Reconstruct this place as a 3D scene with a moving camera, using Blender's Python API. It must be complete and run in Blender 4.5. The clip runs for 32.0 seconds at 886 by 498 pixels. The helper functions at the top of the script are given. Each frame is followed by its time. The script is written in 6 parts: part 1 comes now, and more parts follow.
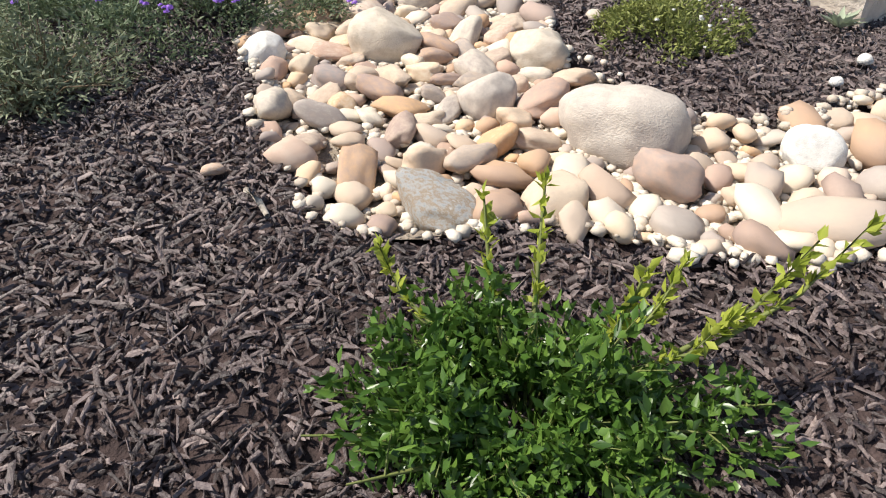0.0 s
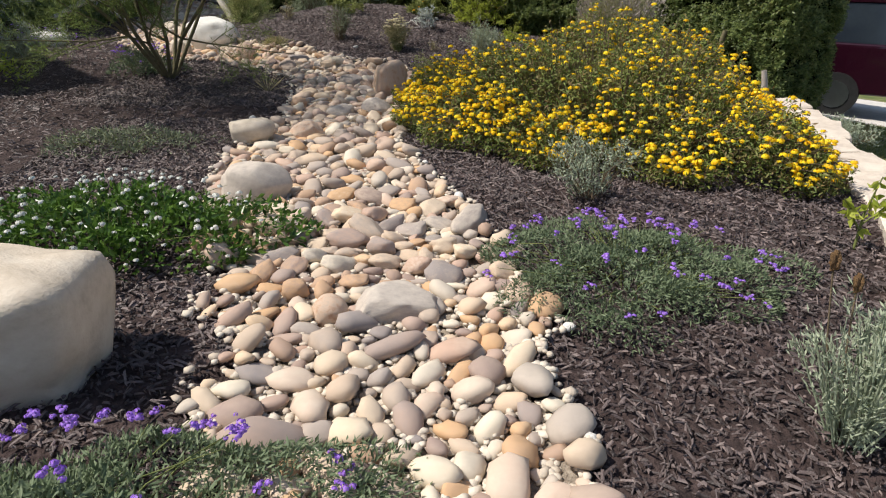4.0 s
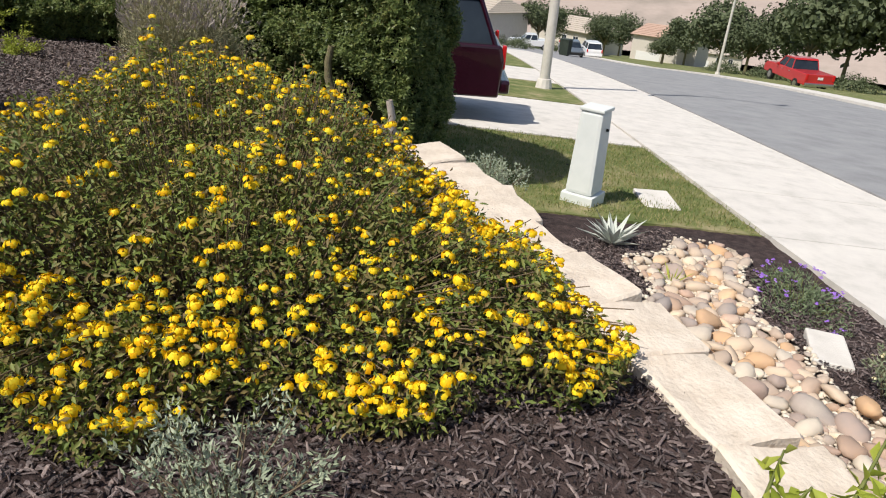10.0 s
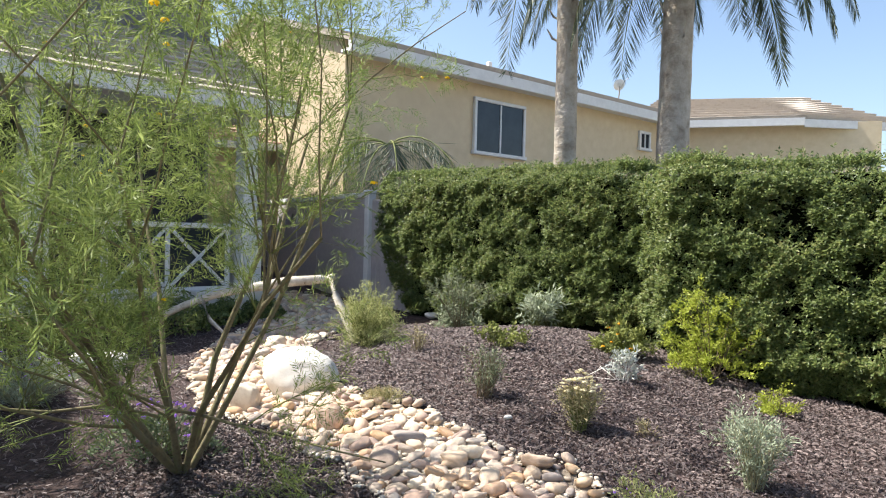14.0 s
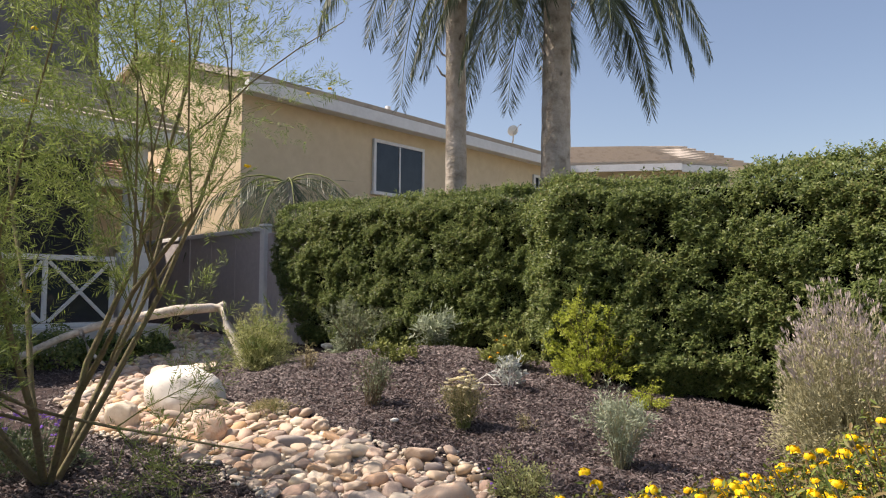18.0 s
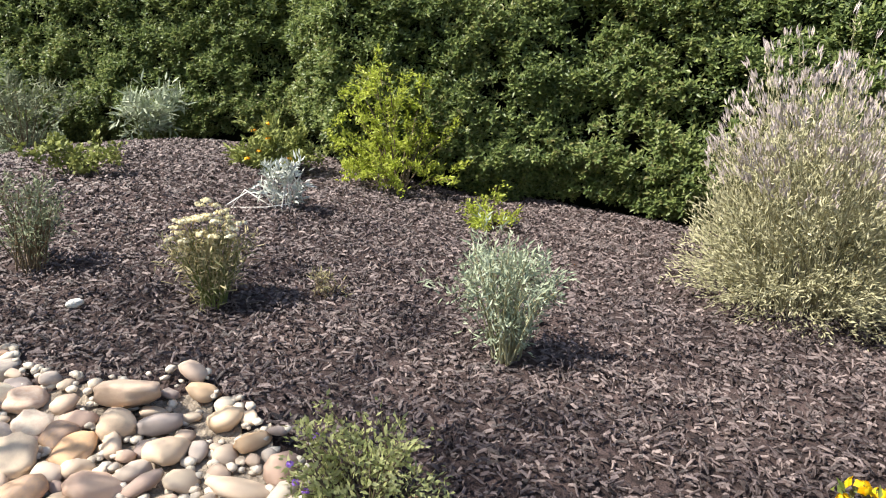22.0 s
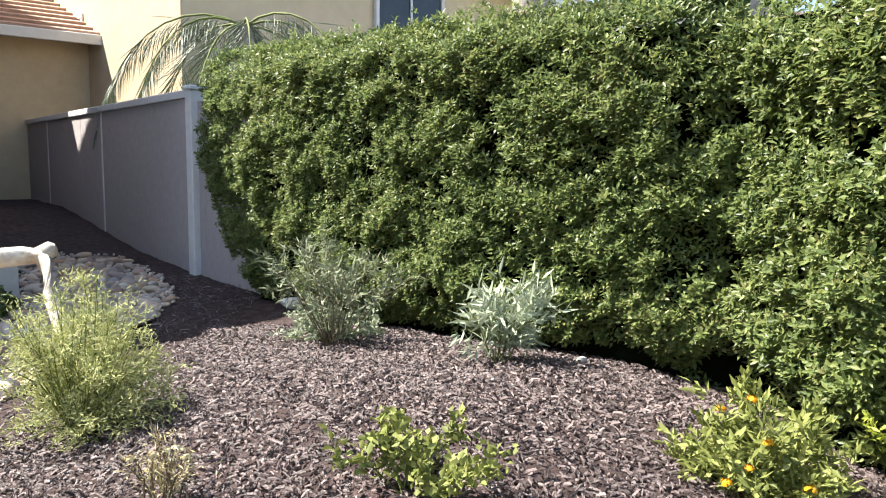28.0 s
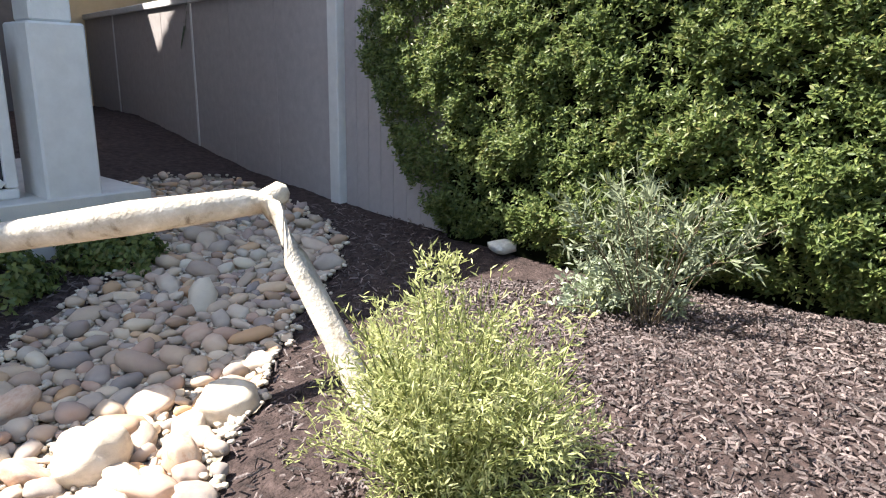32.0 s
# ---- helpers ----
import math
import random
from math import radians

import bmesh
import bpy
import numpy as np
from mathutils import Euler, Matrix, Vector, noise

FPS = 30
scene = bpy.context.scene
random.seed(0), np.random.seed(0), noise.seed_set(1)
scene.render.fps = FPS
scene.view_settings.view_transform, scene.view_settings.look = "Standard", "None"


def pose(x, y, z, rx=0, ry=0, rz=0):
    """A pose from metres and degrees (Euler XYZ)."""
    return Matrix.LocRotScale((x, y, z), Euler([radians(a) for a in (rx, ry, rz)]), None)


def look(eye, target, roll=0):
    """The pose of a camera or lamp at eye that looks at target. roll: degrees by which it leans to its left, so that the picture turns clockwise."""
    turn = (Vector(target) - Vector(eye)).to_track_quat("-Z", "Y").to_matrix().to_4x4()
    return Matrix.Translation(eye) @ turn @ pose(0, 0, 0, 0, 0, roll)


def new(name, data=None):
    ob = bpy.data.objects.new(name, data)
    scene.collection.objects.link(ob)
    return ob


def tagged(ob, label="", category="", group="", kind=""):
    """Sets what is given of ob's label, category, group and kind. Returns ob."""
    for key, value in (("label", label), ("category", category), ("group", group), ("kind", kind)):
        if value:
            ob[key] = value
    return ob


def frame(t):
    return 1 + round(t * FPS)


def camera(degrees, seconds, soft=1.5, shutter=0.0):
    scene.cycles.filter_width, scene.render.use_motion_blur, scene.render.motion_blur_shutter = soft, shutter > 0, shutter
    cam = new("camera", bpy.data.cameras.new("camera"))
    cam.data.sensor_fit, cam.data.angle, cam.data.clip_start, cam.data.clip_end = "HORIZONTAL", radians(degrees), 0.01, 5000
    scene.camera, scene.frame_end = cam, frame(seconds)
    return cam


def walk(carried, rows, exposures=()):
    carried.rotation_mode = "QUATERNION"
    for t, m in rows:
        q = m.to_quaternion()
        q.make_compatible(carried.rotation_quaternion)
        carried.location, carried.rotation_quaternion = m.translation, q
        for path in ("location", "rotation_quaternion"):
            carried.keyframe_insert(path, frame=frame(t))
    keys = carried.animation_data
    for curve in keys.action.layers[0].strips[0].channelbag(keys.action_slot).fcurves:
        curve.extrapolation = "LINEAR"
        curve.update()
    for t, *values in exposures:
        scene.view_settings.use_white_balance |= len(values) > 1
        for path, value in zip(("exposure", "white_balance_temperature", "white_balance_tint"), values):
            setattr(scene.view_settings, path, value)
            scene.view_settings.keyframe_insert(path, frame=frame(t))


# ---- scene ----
cam = camera(66.01, 32.0, 1.1)
PATH = [
    (0, (0.000, 0.001, 1.011), (-0.345, 2.421, -0.729), 0.19),
    (0.5, (-0.094, 0.191, 1.107), (-0.260, 2.654, -0.598), 0.13),
    (1, (-0.188, 0.402, 1.186), (-0.251, 2.900, -0.476), -0.01),
    (1.5, (-0.280, 0.649, 1.229), (-0.308, 3.211, -0.332), -0.07),
    (2, (-0.388, 0.859, 1.309), (-0.411, 3.491, -0.131), 0.02),
    (2.5, (-0.486, 1.079, 1.384), (-0.505, 3.778, 0.074), 0.17),
    (3, (-0.526, 1.305, 1.430), (-0.551, 4.045, 0.209), -0.02),
    (3.5, (-0.552, 1.498, 1.494), (-0.568, 4.254, 0.307), -0.03),
    (5.5, (-0.261, 2.389, 1.590), (0.175, 5.094, 0.370), 1.77),
    (6, (-0.155, 2.699, 1.509), (0.348, 5.394, 0.289), 1.42),
    (6.5, (0.003, 2.838, 1.358), (0.778, 5.468, 0.141), 1.49),
    (7, (0.150, 2.880, 1.168), (1.145, 5.436, -0.048), 1.83),
    (7.5, (0.229, 2.867, 1.046), (1.446, 5.318, -0.182), 2.70),
    (8, (0.248, 2.890, 1.043), (1.687, 5.199, -0.222), 2.89),
    (8.5, (0.200, 3.048, 1.049), (1.843, 5.235, -0.182), 4.18),
    (9, (0.176, 3.346, 1.315), (1.866, 5.513, 0.112), 3.67),
    (9.5, (0.055, 3.727, 1.599), (1.769, 5.856, 0.363), 4.04),
    (10, (0.031, 4.125, 1.720), (1.681, 6.292, 0.463), 4.74),
    (10.5, (0.117, 4.374, 1.716), (1.456, 6.770, 0.505), 3.20),
    (11, (0.051, 4.493, 1.716), (0.999, 7.131, 0.646), 1.88),
    (11.5, (-0.021, 4.486, 1.612), (0.497, 7.314, 0.754), 1.19),
    (12, (-0.169, 4.582, 1.640), (0.062, 7.483, 0.911), 0.94),
    (12.5, (-0.320, 4.824, 1.652), (-0.253, 7.762, 1.049), 0.63),
    (13, (-0.470, 5.007, 1.722), (-0.500, 7.965, 1.224), 0.84),
    (13.5, (-0.601, 5.343, 1.714), (-0.951, 8.315, 1.496), 1.23),
    (14, (-0.842, 5.584, 1.816), (-1.492, 8.512, 1.757), 1.40),
    (14.5, (-1.075, 5.629, 1.927), (-1.899, 8.514, 1.958), 1.49),
    (16.5, (-0.596, 5.295, 1.737), (-2.161, 7.818, 2.167), 0.12),
    (17, (-0.589, 5.280, 1.651), (-1.884, 7.964, 1.993), 0.30),
    (17.5, (-0.616, 5.326, 1.530), (-1.483, 8.185, 1.804), -0.03),
    (18, (-0.642, 5.462, 1.464), (-0.890, 8.447, 1.636), 0.35),
    (18.5, (-0.667, 5.748, 1.423), (-0.519, 8.743, 1.503), 0.59),
    (19, (-0.672, 6.022, 1.418), (-0.367, 9.006, 1.420), 0.88),
    (19.5, (-0.712, 6.362, 1.402), (-0.300, 9.331, 1.268), 0.77),
    (20, (-0.724, 6.716, 1.346), (-0.192, 9.643, 0.962), 0.36),
    (20.5, (-0.724, 7.097, 1.309), (-0.050, 9.968, 0.756), 0.29),
    (21, (-0.712, 7.386, 1.325), (0.004, 10.230, 0.692), 0.47),
    (21.5, (-0.764, 7.642, 1.379), (-0.019, 10.458, 0.660), 0.53),
    (22, (-0.759, 7.848, 1.413), (0.059, 10.618, 0.601), 0.56),
    (22.5, (-0.706, 8.041, 1.443), (0.183, 10.768, 0.564), 0.66),
    (23, (-0.712, 8.233, 1.494), (0.227, 10.937, 0.595), 1.00),
    (23.5, (-0.794, 8.574, 1.499), (0.246, 11.251, 0.629), 1.34),
    (24, (-0.835, 8.814, 1.580), (0.322, 11.445, 0.721), 1.10),
    (24.5, (-0.851, 9.083, 1.679), (0.368, 11.696, 0.851), 0.89),
    (25, (-0.957, 9.364, 1.766), (0.286, 12.019, 1.127), 1.28),
    (25.5, (-1.020, 9.544, 1.873), (0.154, 12.271, 1.441), 0.17),
    (26, (-1.030, 9.789, 1.879), (-0.258, 12.681, 1.680), -0.44),
    (26.5, (-1.151, 9.983, 1.919), (-0.924, 12.974, 1.898), -0.97),
    (28.5, (-1.596, 10.441, 1.703), (-1.889, 13.388, 1.219), 0.98),
    (29, (-1.740, 10.687, 1.666), (-2.066, 13.615, 1.099), 1.00),
    (29.5, (-1.866, 10.846, 1.651), (-2.198, 13.760, 1.022), 1.01),
    (30, (-2.114, 10.913, 1.658), (-2.427, 13.822, 0.996), 1.25),
    (30.5, (-2.407, 10.978, 1.751), (-2.660, 13.885, 1.051), 1.25),
    (31, (-2.801, 11.180, 1.816), (-3.030, 14.080, 1.085), 1.49),
    (31.5, (-3.100, 11.380, 1.799), (-3.381, 14.270, 1.043), 1.27),
    (32, (-3.249, 11.454, 1.739), (-3.579, 14.338, 0.982), 1.14),
]
walk(cam, [(t, look(e, g, r)) for t, e, g, r in PATH], [(0, 0.3, 6500, 10), (1, 0.02, 6500, 10), (2, -0.2, 6500, 10), (3, -0.1, 6500, 10), (6, 0, 6500, 10), (8, 0.12, 6500, 10), (9, 0.02, 6500, 10), (10, -0.06, 6500, 10), (11, -0.04, 6500, 10), (12, 0.32, 6500, 10), (13, 0.7, 6500, 10), (14, 1.1, 6500, 10), (17, 0.85, 6600, 11), (18, 0.55, 7100, 17), (19, 0.5, 7050, 17), (20, 0.75, 7200, 18), (21, 1.1, 6750, 13), (22, 1.12, 6500, 10), (24, 1.27, 6500, 10), (25, 1.5, 6500, 10), (26, 1.7, 6500, 10), (29, 1.65, 6500, 10), (32, 1.65, 6500, 10)])

# ---- world, sun, exposure ----
SUN_EL, SUN_DIR = radians(54), Vector((0.97, 0.03, 0)).normalized()
world = bpy.data.worlds.new("world")
scene.world = world
world.use_nodes = True
wn = world.node_tree.nodes
sky = wn.new("ShaderNodeTexSky")
sky.sky_type, sky.sun_disc, sky.sun_elevation = "NISHITA", False, SUN_EL
sky.sun_rotation = math.atan2(-SUN_DIR.x, -SUN_DIR.y)
sky.air_density, sky.dust_density = 1.0, 1.6
world.node_tree.links.new(sky.outputs[0], wn["Background"].inputs[0])
wn["Background"].inputs[1].default_value = 0.112
sun_data = bpy.data.lights.new("sun", "SUN")
sun_data.energy, sun_data.angle, sun_data.color = 5.0, radians(0.55), (1.0, 0.95, 0.87)
sun = new("sun", sun_data)
to = Vector((SUN_DIR.x * math.cos(SUN_EL), SUN_DIR.y * math.cos(SUN_EL), -math.sin(SUN_EL)))
sun.matrix_world = look((-20, 5, 30), Vector((-20, 5, 30)) + to)
scene.view_settings.exposure = 0.0

# ---- materials ----
def mat(name, colors, scale=8.0, rough=0.8, bump=0.3, bscale=60.0, vary="", metal=0.0, spec=0.3, detail=6.0, bdist=0.01, leaf=0.0, coat=0.0, apart=0.72):
    """Procedural: a ramp of colours over coarse and fine noise; vary: 'object' or 'island' mixes in a random offset."""
    m = bpy.data.materials.new(name)
    m.use_nodes = True
    nt = m.node_tree
    n, l = nt.nodes, nt.links
    b = n["Principled BSDF"]
    tc = n.new("ShaderNodeTexCoord")
    no = n.new("ShaderNodeTexNoise")
    no.inputs["Scale"].default_value, no.inputs["Detail"].default_value, no.inputs["Roughness"].default_value = scale, detail, 0.65
    l.new(tc.outputs["Object"], no.inputs["Vector"])
    ramp = n.new("ShaderNodeValToRGB")
    el = ramp.color_ramp.elements
    while len(el) < len(colors):
        el.new(0.5)
    for i, c in enumerate(colors):
        el[i].position = i / max(1, len(colors) - 1)
        el[i].color = (*c, 1)
    fac = no.outputs["Fac"]
    st = n.new("ShaderNodeMapRange")
    st.inputs["From Min"].default_value, st.inputs["From Max"].default_value = 0.3, 0.7
    l.new(fac, st.inputs["Value"])
    fac = st.outputs["Result"]
    if vary:
        src = n.new("ShaderNodeObjectInfo" if vary == "object" else "ShaderNodeNewGeometry")
        rnd = src.outputs["Random" if vary == "object" else "Random Per Island"]
        mx = n.new("ShaderNodeMix")
        mx.data_type = "FLOAT"
        mx.inputs[0].default_value = apart
        l.new(fac, mx.inputs[2])
        l.new(rnd, mx.inputs[3])
        fac = mx.outputs[0]
    l.new(fac, ramp.inputs["Fac"])
    l.new(ramp.outputs["Color"], b.inputs["Base Color"])
    b.inputs["Roughness"].default_value = rough
    b.inputs["Metallic"].default_value = metal
    b.inputs["Specular IOR Level"].default_value = spec
    b.inputs["Coat Weight"].default_value = coat
    if bump:
        nb = n.new("ShaderNodeTexNoise")
        nb.inputs["Scale"].default_value, nb.inputs["Detail"].default_value = bscale, 5.0
        l.new(tc.outputs["Object"], nb.inputs["Vector"])
        bp = n.new("ShaderNodeBump")
        bp.inputs["Strength"].default_value, bp.inputs["Distance"].default_value = bump, bdist
        l.new(nb.outputs["Fac"], bp.inputs["Height"])
        l.new(bp.outputs["Normal"], b.inputs["Normal"])
    if leaf:
        tr = n.new("ShaderNodeBsdfTranslucent")
        l.new(ramp.outputs["Color"], tr.inputs["Color"])
        ms = n.new("ShaderNodeMixShader")
        ms.inputs[0].default_value = leaf
        l.new(b.outputs[0], ms.inputs[1])
        l.new(tr.outputs[0], ms.inputs[2])
        l.new(ms.outputs[0], n["Material Output"].inputs["Surface"])
    return m


MULCH = mat("mulch_soil", [(0.022, 0.015, 0.014), (0.055, 0.037, 0.034), (0.1, 0.07, 0.065)], 14, 0.95, 1.0, 45, bdist=0.03)
CHIP = mat("mulch_chip", [(0.02, 0.015, 0.014), (0.056, 0.041, 0.038), (0.108, 0.08, 0.075), (0.165, 0.125, 0.118), (0.36, 0.28, 0.25)], 20, 0.5, 0.6, 150, "island", spec=0.5)
ROCK = mat("river_rock", [(0.45, 0.32, 0.25), (0.62, 0.5, 0.37), (0.35, 0.26, 0.22), (0.6, 0.38, 0.21), (0.73, 0.64, 0.5), (0.39, 0.33, 0.29), (0.64, 0.49, 0.35), (0.31, 0.27, 0.25), (0.53, 0.36, 0.27), (0.75, 0.68, 0.55)], 3, 0.8, 0.35, 45, "object", bdist=0.004, apart=0.93)
ROCKS = mat("river_rock_far", [(0.45, 0.32, 0.25), (0.62, 0.5, 0.37), (0.35, 0.26, 0.22), (0.6, 0.38, 0.21), (0.73, 0.64, 0.5), (0.39, 0.33, 0.29), (0.64, 0.49, 0.35), (0.31, 0.27, 0.25), (0.53, 0.36, 0.27), (0.75, 0.68, 0.55)], 3, 0.8, 0.35, 45, "island", bdist=0.004, apart=0.93)
GRAVEL = mat("gravel", [(0.42, 0.34, 0.27), (0.58, 0.5, 0.4), (0.72, 0.65, 0.54), (0.5, 0.42, 0.34)], 30, 0.8, 0.3, 90, "island")
BED = mat("creek_bed", [(0.2, 0.16, 0.12), (0.4, 0.34, 0.27)], 60, 0.9, 1.0, 70, bdist=0.02)
BOULDER_GREY = mat("boulder_grey", [(0.44, 0.38, 0.33), (0.54, 0.47, 0.4), (0.61, 0.54, 0.46)], 4, 0.85, 0.4, 30)
BOULDER_CREAM = mat("boulder_cream", [(0.5, 0.42, 0.32), (0.62, 0.53, 0.42), (0.68, 0.6, 0.49)], 3, 0.85, 0.35, 25)
BOULDER_WHITE = mat("boulder_white", [(0.6, 0.57, 0.52), (0.75, 0.72, 0.66), (0.8, 0.78, 0.73)], 4, 0.85, 0.4, 30)
BOULDER_RED = mat("boulder_red", [(0.5, 0.4, 0.32), (0.62, 0.46, 0.34), (0.5, 0.3, 0.2)], 3, 0.85, 0.4, 30)
BOULDER_BLUE = mat("boulder_blue", [(0.42, 0.44, 0.46), (0.62, 0.61, 0.58), (0.5, 0.38, 0.26), (0.7, 0.67, 0.62)], 7, 0.75, 0.8, 40, bdist=0.02)
WALLSTONE = mat("wall_stone", [(0.55, 0.46, 0.37), (0.68, 0.59, 0.49), (0.74, 0.66, 0.56)], 6, 0.85, 0.6, 50, bdist=0.012)
LEAF_HEDGE = mat("leaf_hedge", [(0.06, 0.095, 0.034), (0.11, 0.155, 0.052), (0.175, 0.23, 0.072), (0.27, 0.32, 0.105), (0.21, 0.165, 0.075)], 1.2, 0.42, 0, vary="island", leaf=0.42, spec=0.4)
HEDGE_SHADE = mat("hedge_shade", [(0.003, 0.004, 0.002), (0.008, 0.01, 0.005)], 8, 1.0, 0.8, 30, spec=0.0)
LEAF_LANT = mat("leaf_lantana", [(0.065, 0.1, 0.022), (0.13, 0.175, 0.038), (0.21, 0.255, 0.06), (0.21, 0.14, 0.06), (0.16, 0.21, 0.05)], 3, 0.55, 0, vary="island", leaf=0.25)
LEAF_BRIGHT = mat("leaf_bright", [(0.035, 0.085, 0.015), (0.085, 0.17, 0.028), (0.17, 0.28, 0.05)], 6, 0.32, 0, vary="island", leaf=0.3, spec=0.5)
LEAF_YELLOW = mat("leaf_yellow", [(0.28, 0.35, 0.045), (0.43, 0.49, 0.075), (0.54, 0.56, 0.12)], 6, 0.45, 0, vary="island", leaf=0.45)
LEAF_GREY = mat("leaf_grey", [(0.13, 0.16, 0.09), (0.22, 0.25, 0.15), (0.32, 0.34, 0.23)], 6, 0.8, 0, vary="island", leaf=0.15)
LEAF_SILVER = mat("leaf_silver", [(0.4, 0.43, 0.38), (0.55, 0.58, 0.52), (0.66, 0.68, 0.63)], 6, 0.8, 0, vary="island", leaf=0.1)
LEAF_OLIVE = mat("leaf_olive", [(0.12, 0.14, 0.035), (0.23, 0.26, 0.07), (0.36, 0.37, 0.13)], 6, 0.6, 0, vary="island", leaf=0.25)
LEAF_SAGE = mat("leaf_sage", [(0.24, 0.29, 0.19), (0.38, 0.43, 0.3), (0.5, 0.54, 0.4)], 6, 0.75, 0, vary="island", leaf=0.2)
LEAF_PALE = mat("leaf_pale_straw", [(0.3, 0.34, 0.12), (0.45, 0.47, 0.2), (0.58, 0.57, 0.3)], 5, 0.7, 0, vary="island", leaf=0.3)
SEED_BROWN = mat("seed_head_brown", [(0.22, 0.12, 0.05), (0.42, 0.27, 0.14)], 9, 0.9, 1.0, 12, vary="island")
BLIND = mat("window_blind", [(0.42, 0.43, 0.45), (0.5, 0.51, 0.53)], 3, 0.4, 0, spec=0.6)
LEAF_VERB = mat("leaf_verbena", [(0.09, 0.13, 0.065), (0.17, 0.22, 0.12), (0.26, 0.31, 0.18)], 5, 0.6, 0, vary="island", leaf=0.2)
LEAF_FINE = mat("leaf_fine", [(0.12, 0.17, 0.045), (0.23, 0.3, 0.08), (0.38, 0.44, 0.16)], 3, 0.5, 0, vary="island", leaf=0.48)
LEAF_STRAW = mat("leaf_straw", [(0.3, 0.26, 0.13), (0.45, 0.39, 0.22), (0.25, 0.27, 0.12)], 5, 0.8, 0, vary="island", leaf=0.2)
LAV_BUSH = mat("lavender_stem", [(0.25, 0.24, 0.13), (0.39, 0.37, 0.22), (0.5, 0.46, 0.31)], 3, 0.8, 0, vary="island", leaf=0.12)
LAV_TIP = mat("lavender_spent_tip", [(0.42, 0.36, 0.34), (0.58, 0.5, 0.46)], 5, 0.9, 0, vary="island", leaf=0.1)
PALM_LEAF = mat("palm_leaf", [(0.05, 0.075, 0.04), (0.09, 0.12, 0.07), (0.14, 0.16, 0.1)], 2, 0.45, 0, vary="island", leaf=0.25, spec=0.5)
TWIG = mat("twig", [(0.12, 0.085, 0.05), (0.22, 0.17, 0.11)], 30, 0.9, 0.4, 120)
STEM_GREEN = mat("stem_green", [(0.12, 0.15, 0.04), (0.2, 0.22, 0.07)], 20, 0.7, 0)
BARK = mat("bark", [(0.10, 0.085, 0.05), (0.2, 0.17, 0.1), (0.15, 0.16, 0.06)], 25, 0.9, 0.6, 90)
YELLOW = mat("flower_yellow", [(0.85, 0.36, 0.0), (0.93, 0.58, 0.005), (0.95, 0.72, 0.02), (0.95, 0.8, 0.05)], 8, 0.6, 0, vary="island", leaf=0.15)
PURPLE = mat("flower_purple", [(0.32, 0.14, 0.66), (0.46, 0.24, 0.82), (0.6, 0.36, 0.86)], 8, 0.6, 0, vary="island", leaf=0.2)
CREAM_FL = mat("flower_cream", [(0.6, 0.48, 0.22), (0.78, 0.7, 0.45), (0.82, 0.78, 0.6)], 8, 0.7, 0, vary="island", leaf=0.1)
WHITE_FL = mat("flower_white", [(0.75, 0.75, 0.68), (0.85, 0.85, 0.8)], 8, 0.7, 0, vary="island", leaf=0.15)
ORANGE_FL = mat("flower_orange", [(0.85, 0.3, 0.01), (0.9, 0.5, 0.02)], 8, 0.6, 0, vary="island", leaf=0.15)
CONCRETE = mat("concrete", [(0.55, 0.52, 0.47), (0.66, 0.62, 0.57), (0.72, 0.68, 0.62)], 3, 0.9, 0.3, 80)
ASPHALT = mat("asphalt", [(0.24, 0.24, 0.245), (0.29, 0.29, 0.295), (0.33, 0.33, 0.33)], 1.5, 0.9, 0.5, 120)
GRASS_SOIL = mat("lawn_soil", [(0.08, 0.12, 0.03), (0.16, 0.18, 0.06), (0.36, 0.3, 0.17)], 2.0, 0.95, 0.6, 90)
GRASS = mat("lawn_blade", [(0.08, 0.13, 0.025), (0.17, 0.22, 0.05), (0.4, 0.34, 0.17), (0.2, 0.24, 0.07)], 2.0, 0.7, 0, vary="island", leaf=0.25)
FENCE = mat("fence_grey", [(0.40, 0.36, 0.355), (0.47, 0.43, 0.42)], 10, 0.85, 0.2, 60)
TRIM = mat("white_trim", [(0.68, 0.67, 0.65), (0.78, 0.77, 0.75)], 8, 0.7, 0.15, 40)
STUCCO_CREAM = mat("stucco_cream", [(0.62, 0.5, 0.33), (0.7, 0.58, 0.40)], 5, 0.95, 0.4, 120)
STUCCO_PALE = mat("stucco_pale", [(0.55, 0.5, 0.44), (0.64, 0.59, 0.52)], 5, 0.95, 0.4, 120)
STUCCO_GREY = mat("stucco_grey", [(0.15, 0.145, 0.15), (0.2, 0.19, 0.195)], 5, 0.95, 0.4, 120)
TILE = mat("roof_tile", [(0.36, 0.31, 0.26), (0.47, 0.41, 0.34), (0.42, 0.37, 0.33)], 4, 0.9, 0.5, 30)
TILE_RED = mat("roof_tile_red", [(0.4, 0.26, 0.2), (0.5, 0.36, 0.28)], 4, 0.9, 0.5, 30)
PLASTIC_GREY = mat("pedestal_grey", [(0.66, 0.69, 0.67), (0.74, 0.76, 0.74)], 4, 0.6, 0.1, 60)
PALM_BARK = mat("palm_bark", [(0.22, 0.18, 0.14), (0.42, 0.37, 0.31), (0.55, 0.5, 0.44)], 5, 0.95, 0.8, 18, bdist=0.03)
DRIFT = mat("driftwood", [(0.24, 0.19, 0.14), (0.5, 0.44, 0.36), (0.6, 0.54, 0.46), (0.72, 0.67, 0.59)], 12, 0.9, 0.6, 60)
